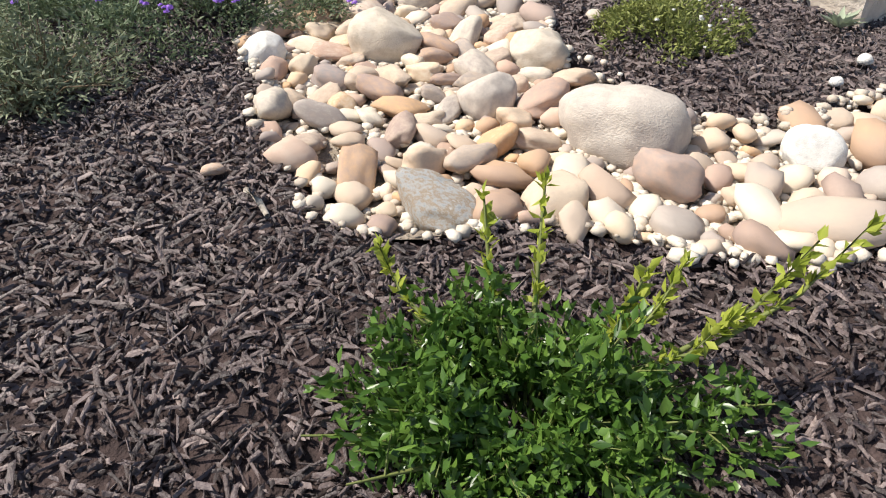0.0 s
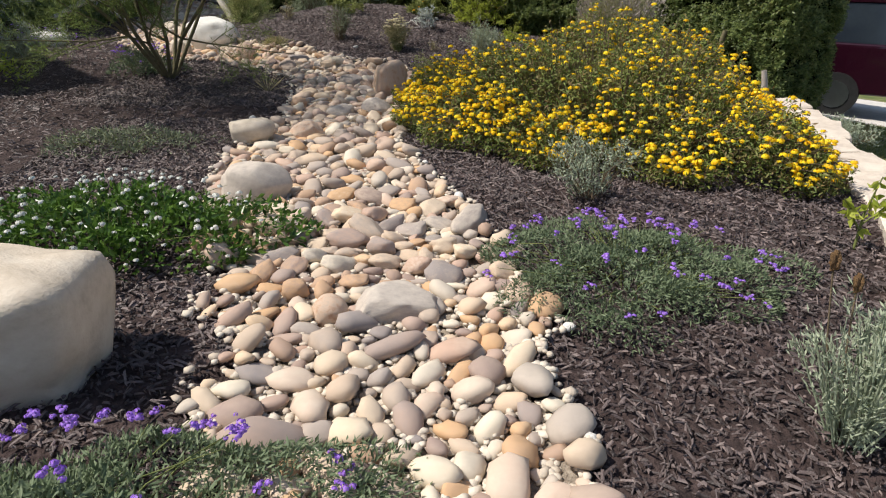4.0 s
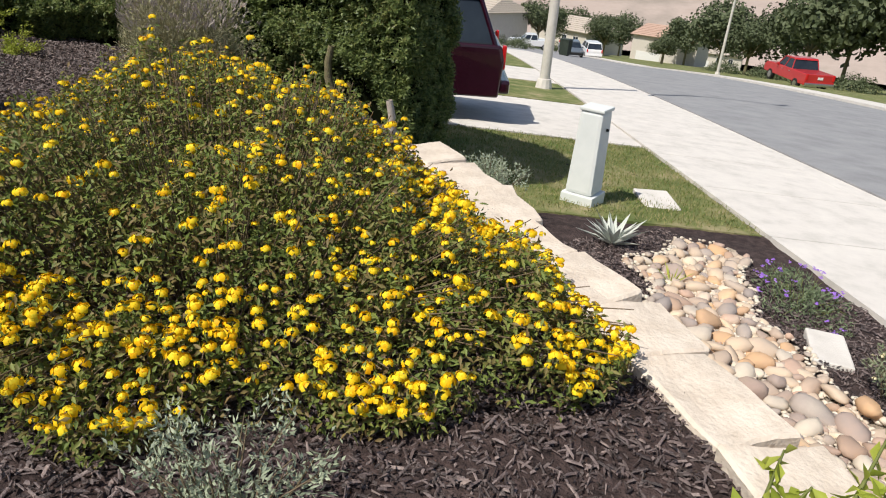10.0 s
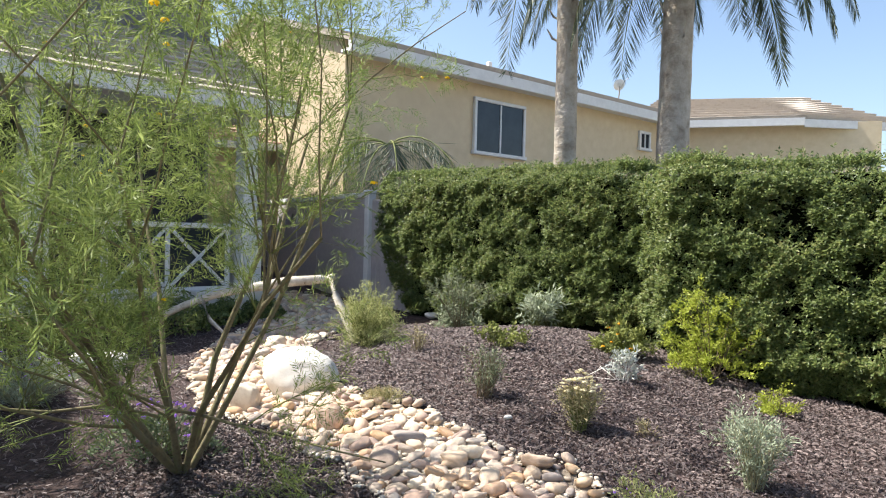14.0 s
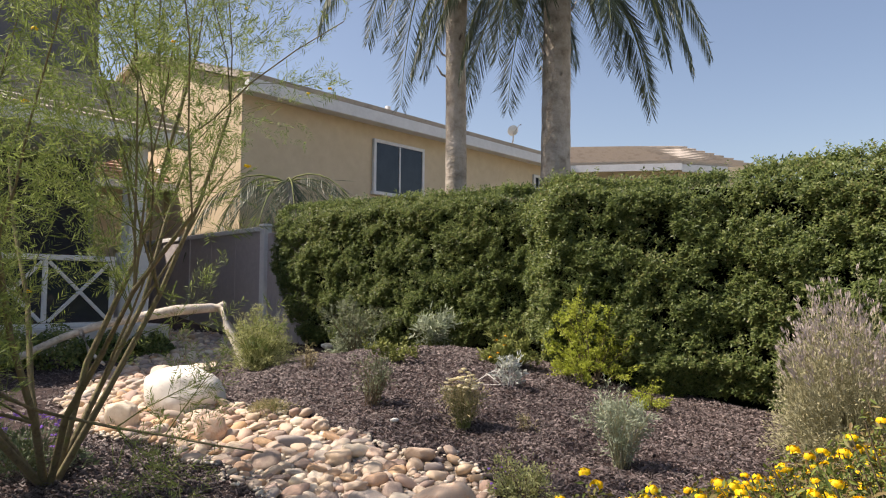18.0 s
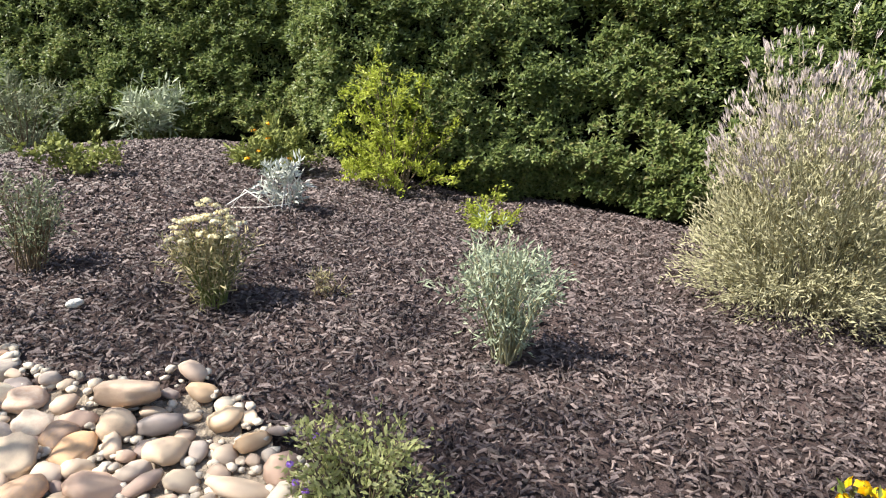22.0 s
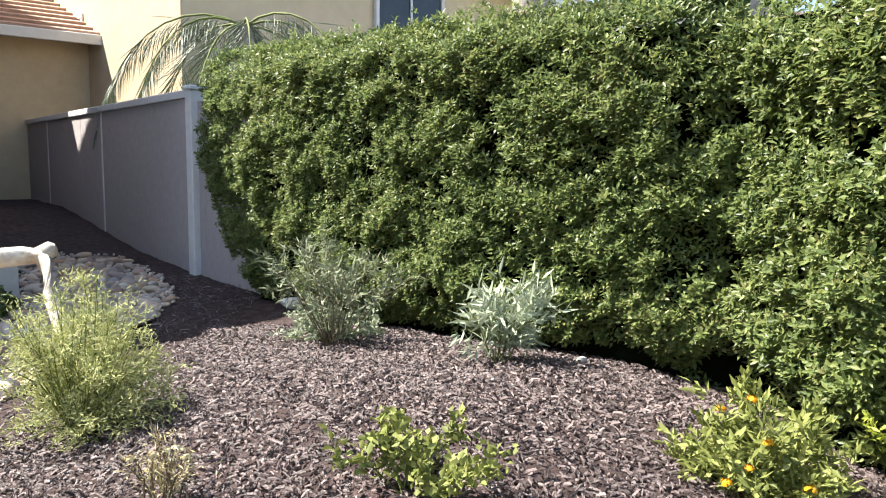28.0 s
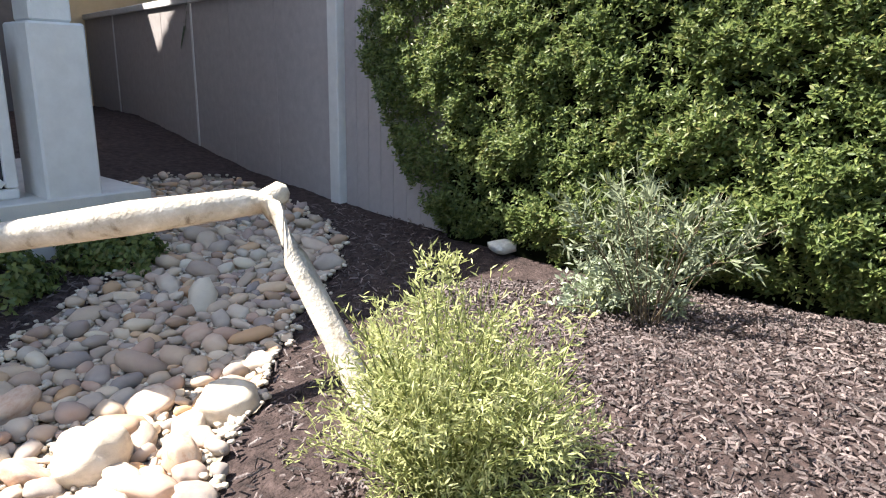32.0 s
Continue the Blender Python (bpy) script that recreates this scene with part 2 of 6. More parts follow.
GLASS = mat("window_glass", [(0.015, 0.02, 0.03), (0.03, 0.04, 0.05)], 2, 0.1, 0, spec=0.4)
CAR_MAROON = mat("paint_maroon", [(0.02, 0.003, 0.009), (0.028, 0.004, 0.012)], 2, 0.25, 0, coat=0.6)
CAR_RED = mat("paint_red", [(0.45, 0.02, 0.025), (0.5, 0.03, 0.03)], 2, 0.3, 0, coat=0.5)
CAR_WHITE = mat("paint_white", [(0.7, 0.7, 0.7), (0.75, 0.75, 0.75)], 2, 0.3, 0, coat=0.5)
CAR_GREY = mat("paint_grey", [(0.1, 0.12, 0.14), (0.13, 0.15, 0.17)], 2, 0.3, 0, coat=0.5)
RUBBER = mat("rubber", [(0.015, 0.015, 0.015), (0.03, 0.03, 0.03)], 20, 0.85, 0.2, 90)
CHROME = mat("metal", [(0.5, 0.5, 0.5), (0.6, 0.6, 0.6)], 10, 0.3, 0, metal=1.0)
LAMP_RED = mat("red_lens", [(0.5, 0.01, 0.01), (0.6, 0.02, 0.02)], 5, 0.2, 0)
BIN = mat("bin_plastic", [(0.02, 0.03, 0.02), (0.035, 0.045, 0.035)], 5, 0.6, 0.1, 60)
HILL = mat("dry_hill", [(0.33, 0.26, 0.22), (0.43, 0.35, 0.3), (0.28, 0.24, 0.2)], 0.02, 1.0, 0)
POLE_WOOD = mat("pole_wood", [(0.5, 0.47, 0.42), (0.6, 0.57, 0.52)], 5, 0.8, 0.3, 30)
# greens lightened: the distance haze is mixed into the leaf colour
FAR_LEAF = mat("far_leaf_haze", [(0.06, 0.08, 0.04), (0.1, 0.125, 0.06), (0.15, 0.175, 0.09)], 1, 0.6, 0, vary="island", leaf=0.2)
DOOR_SHADE = mat("door_shade", [(0.01, 0.01, 0.01), (0.02, 0.02, 0.02)], 5, 0.9, 0)


# ---- mesh helpers ----
R = np.random.RandomState(7)


def mesh_of(name, V, F, material, smooth=False):
    me = bpy.data.meshes.new(name)
    V = np.asarray(V, dtype=np.float32)
    if isinstance(F, np.ndarray):
        nf, k = F.shape
        me.vertices.add(len(V))
        me.vertices.foreach_set("co", V.ravel())
        me.loops.add(nf * k)
        me.loops.foreach_set("vertex_index", F.astype(np.int32).ravel())
        me.polygons.add(nf)
        me.polygons.foreach_set("loop_start", np.arange(0, nf * k, k, dtype=np.int32))
        me.update(calc_edges=True)
    else:
        me.from_pydata([tuple(v) for v in V], [], F)
    me.materials.append(material)
    if smooth:
        me.polygons.foreach_set("use_smooth", np.ones(len(me.polygons), dtype=bool))
    me.update()
    return me


def part(name, data, material, parent, label=""):
    """data: a bmesh or a mesh; one mesh object under parent."""
    if isinstance(data, bmesh.types.BMesh):
        me = bpy.data.meshes.new(name)
        data.to_mesh(me)
        data.free()
        me.materials.append(material)
    else:
        me = data
    ob = new(name, me)
    ob.parent = parent
    if label:
        tagged(ob, label)
    return ob


def empty(name, x, y, z, rz=0.0, label="", category="", group="", kind=""):
    e = new(name)
    e.empty_display_size = 0.1
    e.matrix_basis = pose(x, y, z, 0, 0, rz)
    return tagged(e, label, category, group, kind)


def box(sx, sy, sz, at=(0, 0, 0), bev=0.0, seg=2, taper=1.0, rot=None):
    """A bevelled box whose base is centred on at."""
    bm = bmesh.new()
    bmesh.ops.create_cube(bm, size=1.0)
    for v in bm.verts:
        k = taper if v.co.z > 0 else 1.0
        v.co = Vector((v.co.x * sx * k, v.co.y * sy * k, (v.co.z + 0.5) * sz))
    if bev:
        bmesh.ops.bevel(bm, geom=bm.edges[:], offset=bev, segments=seg, affect="EDGES", profile=0.6)
    if rot is not None:
        bmesh.ops.rotate(bm, verts=bm.verts, matrix=rot.to_3x3(), cent=(0, 0, 0))
    bmesh.ops.translate(bm, verts=bm.verts, vec=at)
    return bm


def prism(outline, z0, z1):
    """A solid from a flat outline (x, y)."""
    bm = bmesh.new()
    a = [bm.verts.new((x, y, z0)) for x, y in outline]
    b = [bm.verts.new((x, y, z1)) for x, y in outline]
    bm.faces.new(a[::-1])
    bm.faces.new(b)
    n = len(a)
    for i in range(n):
        bm.faces.new((a[i], a[(i + 1) % n], b[(i + 1) % n], b[i]))
    bmesh.ops.recalc_face_normals(bm, faces=bm.faces)
    return bm


def cyl(r0, r1, h, at=(0, 0, 0), seg=16, axis="z"):
    bm = bmesh.new()
    bmesh.ops.create_cone(bm, cap_ends=True, segments=seg, radius1=r0, radius2=r1, depth=h)
    bmesh.ops.translate(bm, verts=bm.verts, vec=(0, 0, h / 2))
    if axis == "y":
        bmesh.ops.rotate(bm, verts=bm.verts, matrix=Matrix.Rotation(radians(90), 3, "X"), cent=(0, 0, 0))
    if axis == "x":
        bmesh.ops.rotate(bm, verts=bm.verts, matrix=Matrix.Rotation(radians(90), 3, "Y"), cent=(0, 0, 0))
    bmesh.ops.translate(bm, verts=bm.verts, vec=at)
    return bm


def tube_arrays(lines, seg=6):
    """lines: lists of (point, radius). All as one set of quads."""
    V, F, o = [], [], 0
    for pts in lines:
        n = len(pts)
        for i, (p, r) in enumerate(pts):
            d = (Vector(pts[min(i + 1, n - 1)][0]) - Vector(pts[max(i - 1, 0)][0])).normalized()
            a = d.orthogonal().normalized()
            b = d.cross(a)
            for k in range(seg):
                t = 2 * math.pi * k / seg
                V.append(Vector(p) + (a * math.cos(t) + b * math.sin(t)) * r)
        for i in range(n - 1):
            for k in range(seg):
                F.append((o + i * seg + k, o + i * seg + (k + 1) % seg, o + (i + 1) * seg + (k + 1) % seg, o + (i + 1) * seg + k))
        o += n * seg
    return np.array([tuple(v) for v in V]), np.array(F)


def tubes(name, lines, material, seg=6):
    V, F = tube_arrays(lines, seg)
    return mesh_of(name, V, F, material, True)


def unit(v):
    return v / np.maximum(np.linalg.norm(v, axis=1, keepdims=True), 1e-9)


def leaves(name, P, D, length, width, material, fold=0.25, up=None):
    """Folded diamond leaves at P along D; length and width scalars or arrays."""
    P, D = np.asarray(P, float), unit(np.asarray(D, float))
    n = len(P)
    L = np.broadcast_to(length, (n,))[:, None]
    W = np.broadcast_to(width, (n,))[:, None]
    U = R.normal(size=(n, 3)) if up is None else up + R.normal(size=(n, 3)) * 0.35
    S = unit(np.cross(D, U))
    N = np.cross(S, D)
    V = np.empty((n, 4, 3))
    V[:, 0] = P
    V[:, 1] = P + D * L * 0.45 + S * W * 0.5 + N * W * fold
    V[:, 2] = P + D * L - N * W * fold * 0.6
    V[:, 3] = P + D * L * 0.45 - S * W * 0.5 + N * W * fold
    i = np.arange(n)[:, None] * 4
    F = np.concatenate([i + np.array([[0, 1, 2]]), i + np.array([[0, 2, 3]])])
    return mesh_of(name, V.reshape(-1, 3), F, material)


def facing(N, jitter=0.5, droop=0.2):
    """Leaf directions that lie across the normals N, and the normals to give to leaves()."""
    N = unit(np.asarray(N, float))
    T = np.cross(N, R.normal(size=N.shape))
    return unit(T) + N * 0.25 + R.normal(0, jitter * 0.4, N.shape) - np.array([0, 0, droop]), N


def blobs(name, P, size, material, flat=0.4, k=5):
    """Flower heads: small clusters of petals bent into a dome at each place."""
    n = len(P)
    P = np.asarray(P, float)
    sz = np.broadcast_to(size, (n,))
    m = 13
    PP = np.repeat(P, m, 0)
    ss = np.repeat(sz, m)[:, None]
    a = R.rand(n * m) * 6.283
    e = R.rand(n * m) * 1.3
    D = np.stack([np.cos(a) * np.cos(e), np.sin(a) * np.cos(e), np.sin(e) * flat + 0.1], 1)
    C = PP + D * ss * 0.5
    T = unit(np.cross(D, R.normal(size=D.shape)))
    B = unit(np.cross(D, T))
    w = ss * 0.27
    V = np.empty((n * m, 5, 3))
    V[:, 0] = C + D * ss * 0.12
    for j, (p, q) in enumerate(((1, 0), (0, 1), (-1, 0), (0, -1))):
        V[:, 1 + j] = C + T * w * p + B * w * q
    i = np.arange(n * m)[:, None] * 5
    F = np.concatenate([i + np.array([[0, 1 + j, 1 + (j + 1) % 4]]) for j in range(4)])
    return mesh_of(name, V.reshape(-1, 3), F, material)


def rock_mesh(name, seed, sub=2, rough=0.16, material=None, boxy=0.0, facets=0, cut=0.72):
    """A stone: a ball bulged by noise, squared towards a block, and worn flat on some random sides."""
    bm = bmesh.new()
    rs = np.random.RandomState(seed + 400)
    planes = [(Vector(rs.normal(0, 1, 3)).normalized(), rs.uniform(cut - 0.1, cut + 0.16)) for _ in range(facets)]
    bmesh.ops.create_icosphere(bm, subdivisions=sub, radius=1.0)
    off = Vector((seed * 3.7, seed * 1.9, seed * 5.1))
    for v in bm.verts:
        c = v.co.copy()
        if boxy:
            q = max(abs(c.x), abs(c.y), abs(c.z))
            c = c.lerp(c / q * 0.8, boxy)
        d = noise.noise(c * 0.9 + off) * rough * 1.6 + noise.noise(c * 2.3 + off) * rough * 0.6
        if sub > 3:
            d += noise.noise(c * 6 + off) * rough * 0.25
        c = c * (1 + d)
        for pn, pd in planes:
            q = c.dot(pn) - pd
            if q > 0:
                c -= pn * q * 0.85
        v.co = c
    me = bpy.data.meshes.new(name)
    bm.to_mesh(me)
    bm.free()
    me.materials.append(material)
    me.polygons.foreach_set("use_smooth", np.ones(len(me.polygons), dtype=bool))
    return me


# ---- the ground ----
CREEK = [(1.3, 1.85, .38), (.9, 1.7, .38), (.35, 1.62, .34), (-.22, 1.85, .54), (-.52, 2.4, .52), (-.58, 3.1, .56), (-.7, 4.0, .64), (-1.05, 5.2, .74), (-1.3, 6.4, .66), (-1.28, 7.6, .5),
         (-1.28, 8.8, .58), (-1.38, 9.5, .7), (-2.0, 10.1, .5), (-2.8, 10.65, .5), (-3.7, 11.1, .5), (-4.4, 12.0, .55), (-4.85, 13.2, .62), (-5.05, 14.7, .7), (-5.25, 16.2, .68), (-6.5, 17.9, .6)]
CREEK_STREET = [(1.3, 1.85, .38), (1.9, 2.6, .42), (2.5, 3.5, .45), (2.85, 4.4, .45), (3.2, 5.2, .4), (3.6, 6.0, .38), (4.2, 6.6, .42), (4.9, 6.9, .28)]
WALL = [(1.27, 3.98), (1.59, 4.45), (1.85, 5.0), (2.12, 5.8), (2.3, 6.7), (2.6, 7.7), (2.75, 8.6)]
STREET_D, STREET_N, STREET_O = Vector((0.585, 0.811)), Vector((0.811, -0.585)), Vector((6.2, 7.4))


def creek_depth(x, y):
    """Positive inside the creek, in metres from its edge."""
    x, y = np.asarray(x, float), np.asarray(y, float)
    best = np.full(x.shape, -9.0)
    for line in (CREEK, CREEK_STREET):
        for (ax, ay, aw), (bx, by, bw) in zip(line, line[1:]):
            dx, dy = bx - ax, by - ay
            t = np.clip(((x - ax) * dx + (y - ay) * dy) / (dx * dx + dy * dy), 0, 1)
            best = np.maximum(best, aw + (bw - aw) * t - np.hypot(x - ax - dx * t, y - ay - dy * t))
    return best + 0.05 * np.sin(x * 7.1 + y * 3.3) + 0.04 * np.sin(y * 9.7 - x * 4.1)


def wall_side(x, y):
    """Signed distance to the line of the garden wall; positive on the street's side."""
    x, y = np.asarray(x, float), np.asarray(y, float)
    wx = np.interp(y, [0.0, 2.6, 3.2, 3.8, 4.15, 4.6, 5.3, 6.0, 7.5, 9.0, 12.0, 16.0], [1.6, 1.35, 1.12, 1.2, 1.5, 1.9, 2.2, 2.42, 2.8, 3.05, 4.0, 5.2])
    return x - wx


def height(x, y):
    x, y = np.asarray(x, float), np.asarray(y, float)
    h = np.interp(y, [-30.0, -3.0, 1.0, 4.0, 9.0, 12.0, 15.0, 19.0, 40.0], [-0.3, -0.05, 0.1, 0.24, 0.24, 0.33, 0.4, 0.58, 0.9])
    h = h + 0.42 * np.exp(-((x + 1.5) / 1.9) ** 2 - ((y - 13.0) / 2.05) ** 2)
    h = h + 0.35 * np.clip((-x - 6.3) / 3.0, 0, 1) * np.clip((y - 6) / 4, 0, 1)
    s = (x - STREET_O.x) * STREET_D.x + (y - STREET_O.y) * STREET_D.y
    out = np.maximum(0.2 - 0.085 * x - 0.042 * y - 0.0008 * np.clip(s - 8, 0, 42) ** 2 - 0.04 * np.clip(s - 50, 0, 600), -60.0)
    w = np.clip(wall_side(x, y) / 0.3 + 0.5, 0, 1)
    w = w * w * (3 - 2 * w)
    k = np.clip((y - 1.2) / 2.5, 0, 1)
    w2 = np.clip((x - 1.0) / 3.5, 0, 1)
    w = w * k + w2 * (1 - k)
    g = h * (1 - w) + out * w
    return g


def ground_z(x, y):
    d = creek_depth(x, y)
    return height(x, y) - 0.05 * np.clip(d / 0.12, 0, 1)


def gz(x, y):
    return float(ground_z(np.array([x]), np.array([y]))[0])


def graded(a, b, core0, core1, fine, grow=1.25):
    v = list(np.arange(core0, core1, fine))
    s, q = fine, core0
    while q > a:
        s *= grow
        q -= s
        v.insert(0, q)
    s, q = fine, v[-1]
    while q < b:
        s *= grow
        q += s
        v.append(q)
    return np.array(v)


def sheet(name, xs, ys, zf, material, keep=None):
    X, Y = np.meshgrid(xs, ys)
    Z = zf(X, Y)
    V = np.stack([X, Y, Z], -1).reshape(-1, 3)
    nx, ny = len(xs), len(ys)
    j, i = np.meshgrid(np.arange(nx - 1), np.arange(ny - 1))
    a = (i * nx + j).ravel()
    F = np.stack([a, a + 1, a + nx + 1, a + nx], 1)
    if keep is not None:
        c = V[F].mean(1)
        F = F[keep(c[:, 0], c[:, 1])]
    return mesh_of(name, V, F, material, True)


def rough_z(x, y):
    road = np.clip(((np.asarray(x) - STREET_O.x) * STREET_N.x + (np.asarray(y) - STREET_O.y) * STREET_N.y - 0.1) / 1.6, 0, 1)
    return ground_z(x, y) - 0.4 * road + 0.012 * np.sin(x * 5.3 + 1.0) * np.sin(y * 4.7) + 0.008 * np.sin(x * 13 + y * 11)


ground = new("ground", sheet("ground", graded(-1500, 1500, -9, 15, 0.14, 1.3), graded(-1500, 1500, -3, 22, 0.14, 1.3), rough_z, MULCH))
tagged(ground, "dark brown shredded bark mulch over sloping garden soil", "ground", kind="structure")


# ---- street side: lawn, pavement, kerb, road ----
def st(s, n):
    """World x, y of a place s metres along the street and n metres towards it, from the garden's lawn corner."""
    p = STREET_O + STREET_D * s + STREET_N * n
    return p.x, p.y


def strip(name, s0, s1, n0, n1, lift, material, ds=1.0, dn=0.5, thick=0.12):
    S, N = np.linspace(s0, s1, max(2, int((s1 - s0) / ds) + 1)), np.linspace(n0, n1, max(2, int((n1 - n0) / dn) + 1))
    A, B = np.meshgrid(S, N)
    X = STREET_O.x + STREET_D.x * A + STREET_N.x * B
    Y = STREET_O.y + STREET_D.y * A + STREET_N.y * B
    Z = height(X, Y) + lift
    nx, ny = len(S), len(N)
    top = np.stack([X, Y, Z], -1).reshape(-1, 3)
    low = top - np.array([0, 0, thick])
    F = []
    for i in range(ny - 1):
        for j in range(nx - 1):
            a = i * nx + j
            F.append((a + nx, a + nx + 1, a + 1, a))
    o = nx * ny
    ring = [j for j in range(nx)] + [i * nx + nx - 1 for i in range(1, ny)] + [(ny - 1) * nx + j for j in range(nx - 2, -1, -1)] + [i * nx for i in range(ny - 2, 0, -1)]
    for a, b in zip(ring, ring[1:] + ring[:1]):
        F.append((a, b, b + o, a + o))
    return mesh_of(name, np.concatenate([top, low]), F, material, False)


lawn = new("lawn", strip("lawn", -0.5, 3.45, -3.4, -0.02, 0.015, GRASS_SOIL, 0.3, 0.3, 0.05))
tagged(lawn, "patchy green and straw lawn strip beside the pavement", "lawn", kind="structure")
pavement = empty("pavement", 0, 0, 0, 0, "pale concrete pavement slabs along the road", "pavement", kind="structure")
for k in range(34):
    s = -4.2 + k * 1.8
    part("slab", strip("slab", s + 0.007, s + 1.793, 0.0, 2.1, 0.05, CONCRETE, 0.9, 1.0), CONCRETE, pavement)
part("far_slab", strip("far_slab", 57.1, 110, 0.0, 2.1, 0.05, CONCRETE, 5, 1.0), CONCRETE, pavement)
kerb = new("kerb", strip("kerb", -4.2, 110, 2.104, 2.26, 0.05, CONCRETE, 2.0, 0.16, 0.3))
tagged(kerb, "pale concrete kerb edging the road", "kerb", kind="structure")
gutter = new("gutter", strip("gutter", -4.2, 110, 2.264, 2.85, -0.07, CONCRETE, 2.0, 0.4, 0.2))
tagged(gutter, "concrete gutter apron between kerb and asphalt", "gutter", kind="structure")
road = new("road", strip("road", -10, 110, 2.854, 13.0, -0.045, ASPHALT, 3.0, 1.5, 0.2))
tagged(road, "sunlit grey asphalt street running downhill", "road", kind="structure")
far_walk = new("far_pavement", strip("far_pavement", -10, 110, 13.1, 15.0, 0.05, CONCRETE, 4.0, 0.9, 0.3))
tagged(far_walk, "pale concrete pavement across the street", "pavement", kind="structure")
for nm, s0, s1, n0, m, label, cat in (("driveway", 3.5, 7.6, -11.0, CONCRETE, "pale concrete driveway of the neighbouring house", "driveway"), ("neighbour_lawn", 7.7, 11.6, -8.5, GRASS_SOIL, "short green lawn beyond the driveway", "lawn"),
                                      ("far_driveway", 11.7, 16.2, -9.5, CONCRETE, "pale far driveway crossing the front lawns", "driveway"), ("far_lawn", 16.3, 26.8, -9.5, GRASS_SOIL, "far green front lawn along the street", "lawn"),
                                      ("far_driveway", 26.9, 31.6, -9.5, CONCRETE, "distant pale concrete driveway", "driveway"), ("far_lawn", 31.7, 109.0, -9.5, GRASS_SOIL, "distant green lawns along the street", "lawn")):
    tagged(new(nm, strip(nm, s0, s1, n0, -0.02, 0.025, m, 0.9, 0.9, 0.06)), label, cat, kind="structure")
bank = new("far_bank", strip("far_bank", -10, 110, 15.1, 90, 0.02, GRASS_SOIL, 6, 6, 0.05))
end_lawn = new("end_lawn", strip("end_lawn", 110.2, 260, -60, 90, 0.02, GRASS_SOIL, 8, 8, 0.05))
tagged(end_lawn, "distant green and dry gardens at the street's bend", "lawn", kind="structure")
tagged(bank, "dry grassy bank across the street", "ground", kind="structure")


def blades(name, n, inside, h, material, spread=0.5):
    P = np.array([inside() for _ in range(n)])
    D = np.stack([R.normal(0, spread, n), R.normal(0, spread, n), np.ones(n)], 1)
    return leaves(name, P, D, h * (0.6 + 0.7 * R.rand(n)), 0.008, material, 0.1)


def in_lawn():
    x, y = st(R.uniform(-0.55 + 0.2 * R.rand(), 3.45), R.uniform(-3.4, -0.02))
    return x, y, float(height(x, y)) + 0.012


grass = new("lawn_grass", blades("lawn_grass", 14000, in_lawn, 0.05, GRASS))
tagged(grass, "short green lawn grass with dry straw patches", "grass", kind="stuff")

# ---- garden wall of cut sandstone blocks ----
garden_wall = empty("garden_wall", 0, 0, 0, 0, "low retaining wall of pale dry-stacked sandstone blocks", "wall", kind="structure")


def wall_block(a, b, z, h, depth, seed, turn=0.0):
    a, b = Vector((*a, 0)), Vector((*b, 0))
    d = b - a
    bm = box(d.length - 0.012, depth, h, (0, 0, 0), 0.012, 1)
    bmesh.ops.subdivide_edges(bm, edges=bm.edges[:], cuts=3, use_grid_fill=True)
    o = Vector((seed * 2.3, seed * 1.1, 0))
    for v in bm.verts:
        v.co += Vector((noise.noise(v.co * 5 + o), noise.noise(v.co * 5 + o + Vector((9, 0, 0))), 0.6 * noise.noise(v.co * 4 + o + Vector((0, 9, 0))))) * 0.028
    side = Vector((d.y, -d.x, 0)).normalized()
    mid = (a + b) / 2 + side * depth / 2
    ob = part("block", bm, WALLSTONE, garden_wall)
    ob.matrix_basis = pose(mid.x, mid.y, z, 0, 0, math.degrees(math.atan2(d.y, d.x)) + turn)
    return ob


def along(t):
    """A place t metres along the wall's inner line."""
    for (ax, ay), (bx, by) in zip(WALL, WALL[1:]):
        l = math.hypot(bx - ax, by - ay)
        if t <= l or (bx, by) == WALL[-1]:
            return ax + (bx - ax) * t / l, ay + (by - ay) * t / l
        t -= l


def wall_top(t):
    return max(0.40 - 0.075 * (along(t)[1] - 3.8), 0.29)


WALL_L = sum(math.hypot(b[0] - a[0], b[1] - a[1]) for a, b in zip(WALL, WALL[1:]))
t, k = 0.08, 0
lengths = [0.58, 0.46, 0.54, 0.42, 0.5, 0.46, 0.58, 0.48, 0.44]
while t < WALL_L - 0.5:
    L = lengths[k % 9]
    wall_block(along(t), along(t + L), wall_top(t + L / 2) - 0.26, 0.252 - 0.01 * (k % 2), 0.4 - 0.03 * (k % 3), k + 1, 3 * ((k * 7) % 3 - 1))
    t += L
    k += 1
for row, (drop, hh) in enumerate(((0.472, 0.206), (0.71, 0.232))):
    t, k = 0.0, 0
    while t < WALL_L - 0.6:
        L = 0.52 + 0.11 * ((k * 5 + row) % 3)
        wall_block(along(t) if t else (along(0)[0] - 0.03 * row, along(0)[1] - 0.05 * row), along(t + L), wall_top(t + L / 2) - drop, hh, 0.415 + 0.02 * row, 30 + 30 * row + k, 1.5 * ((k * 5) % 3 - 1))
        t += L
        k += 1

for x, y, z, sx, sz, ry, rz in ((1.66, 3.86, -.1, .16, .34, 24, 40), (1.72, 3.98, -.16, .2, .3, -14, 75)):
    part("leaning_slab", box(sx, .05, sz, (0, 0, 0), .014, 1, .7), WALLSTONE, garden_wall, "thin broken sandstone slab leaning on the wall").matrix_basis = pose(x, y, z, 0, ry, rz)

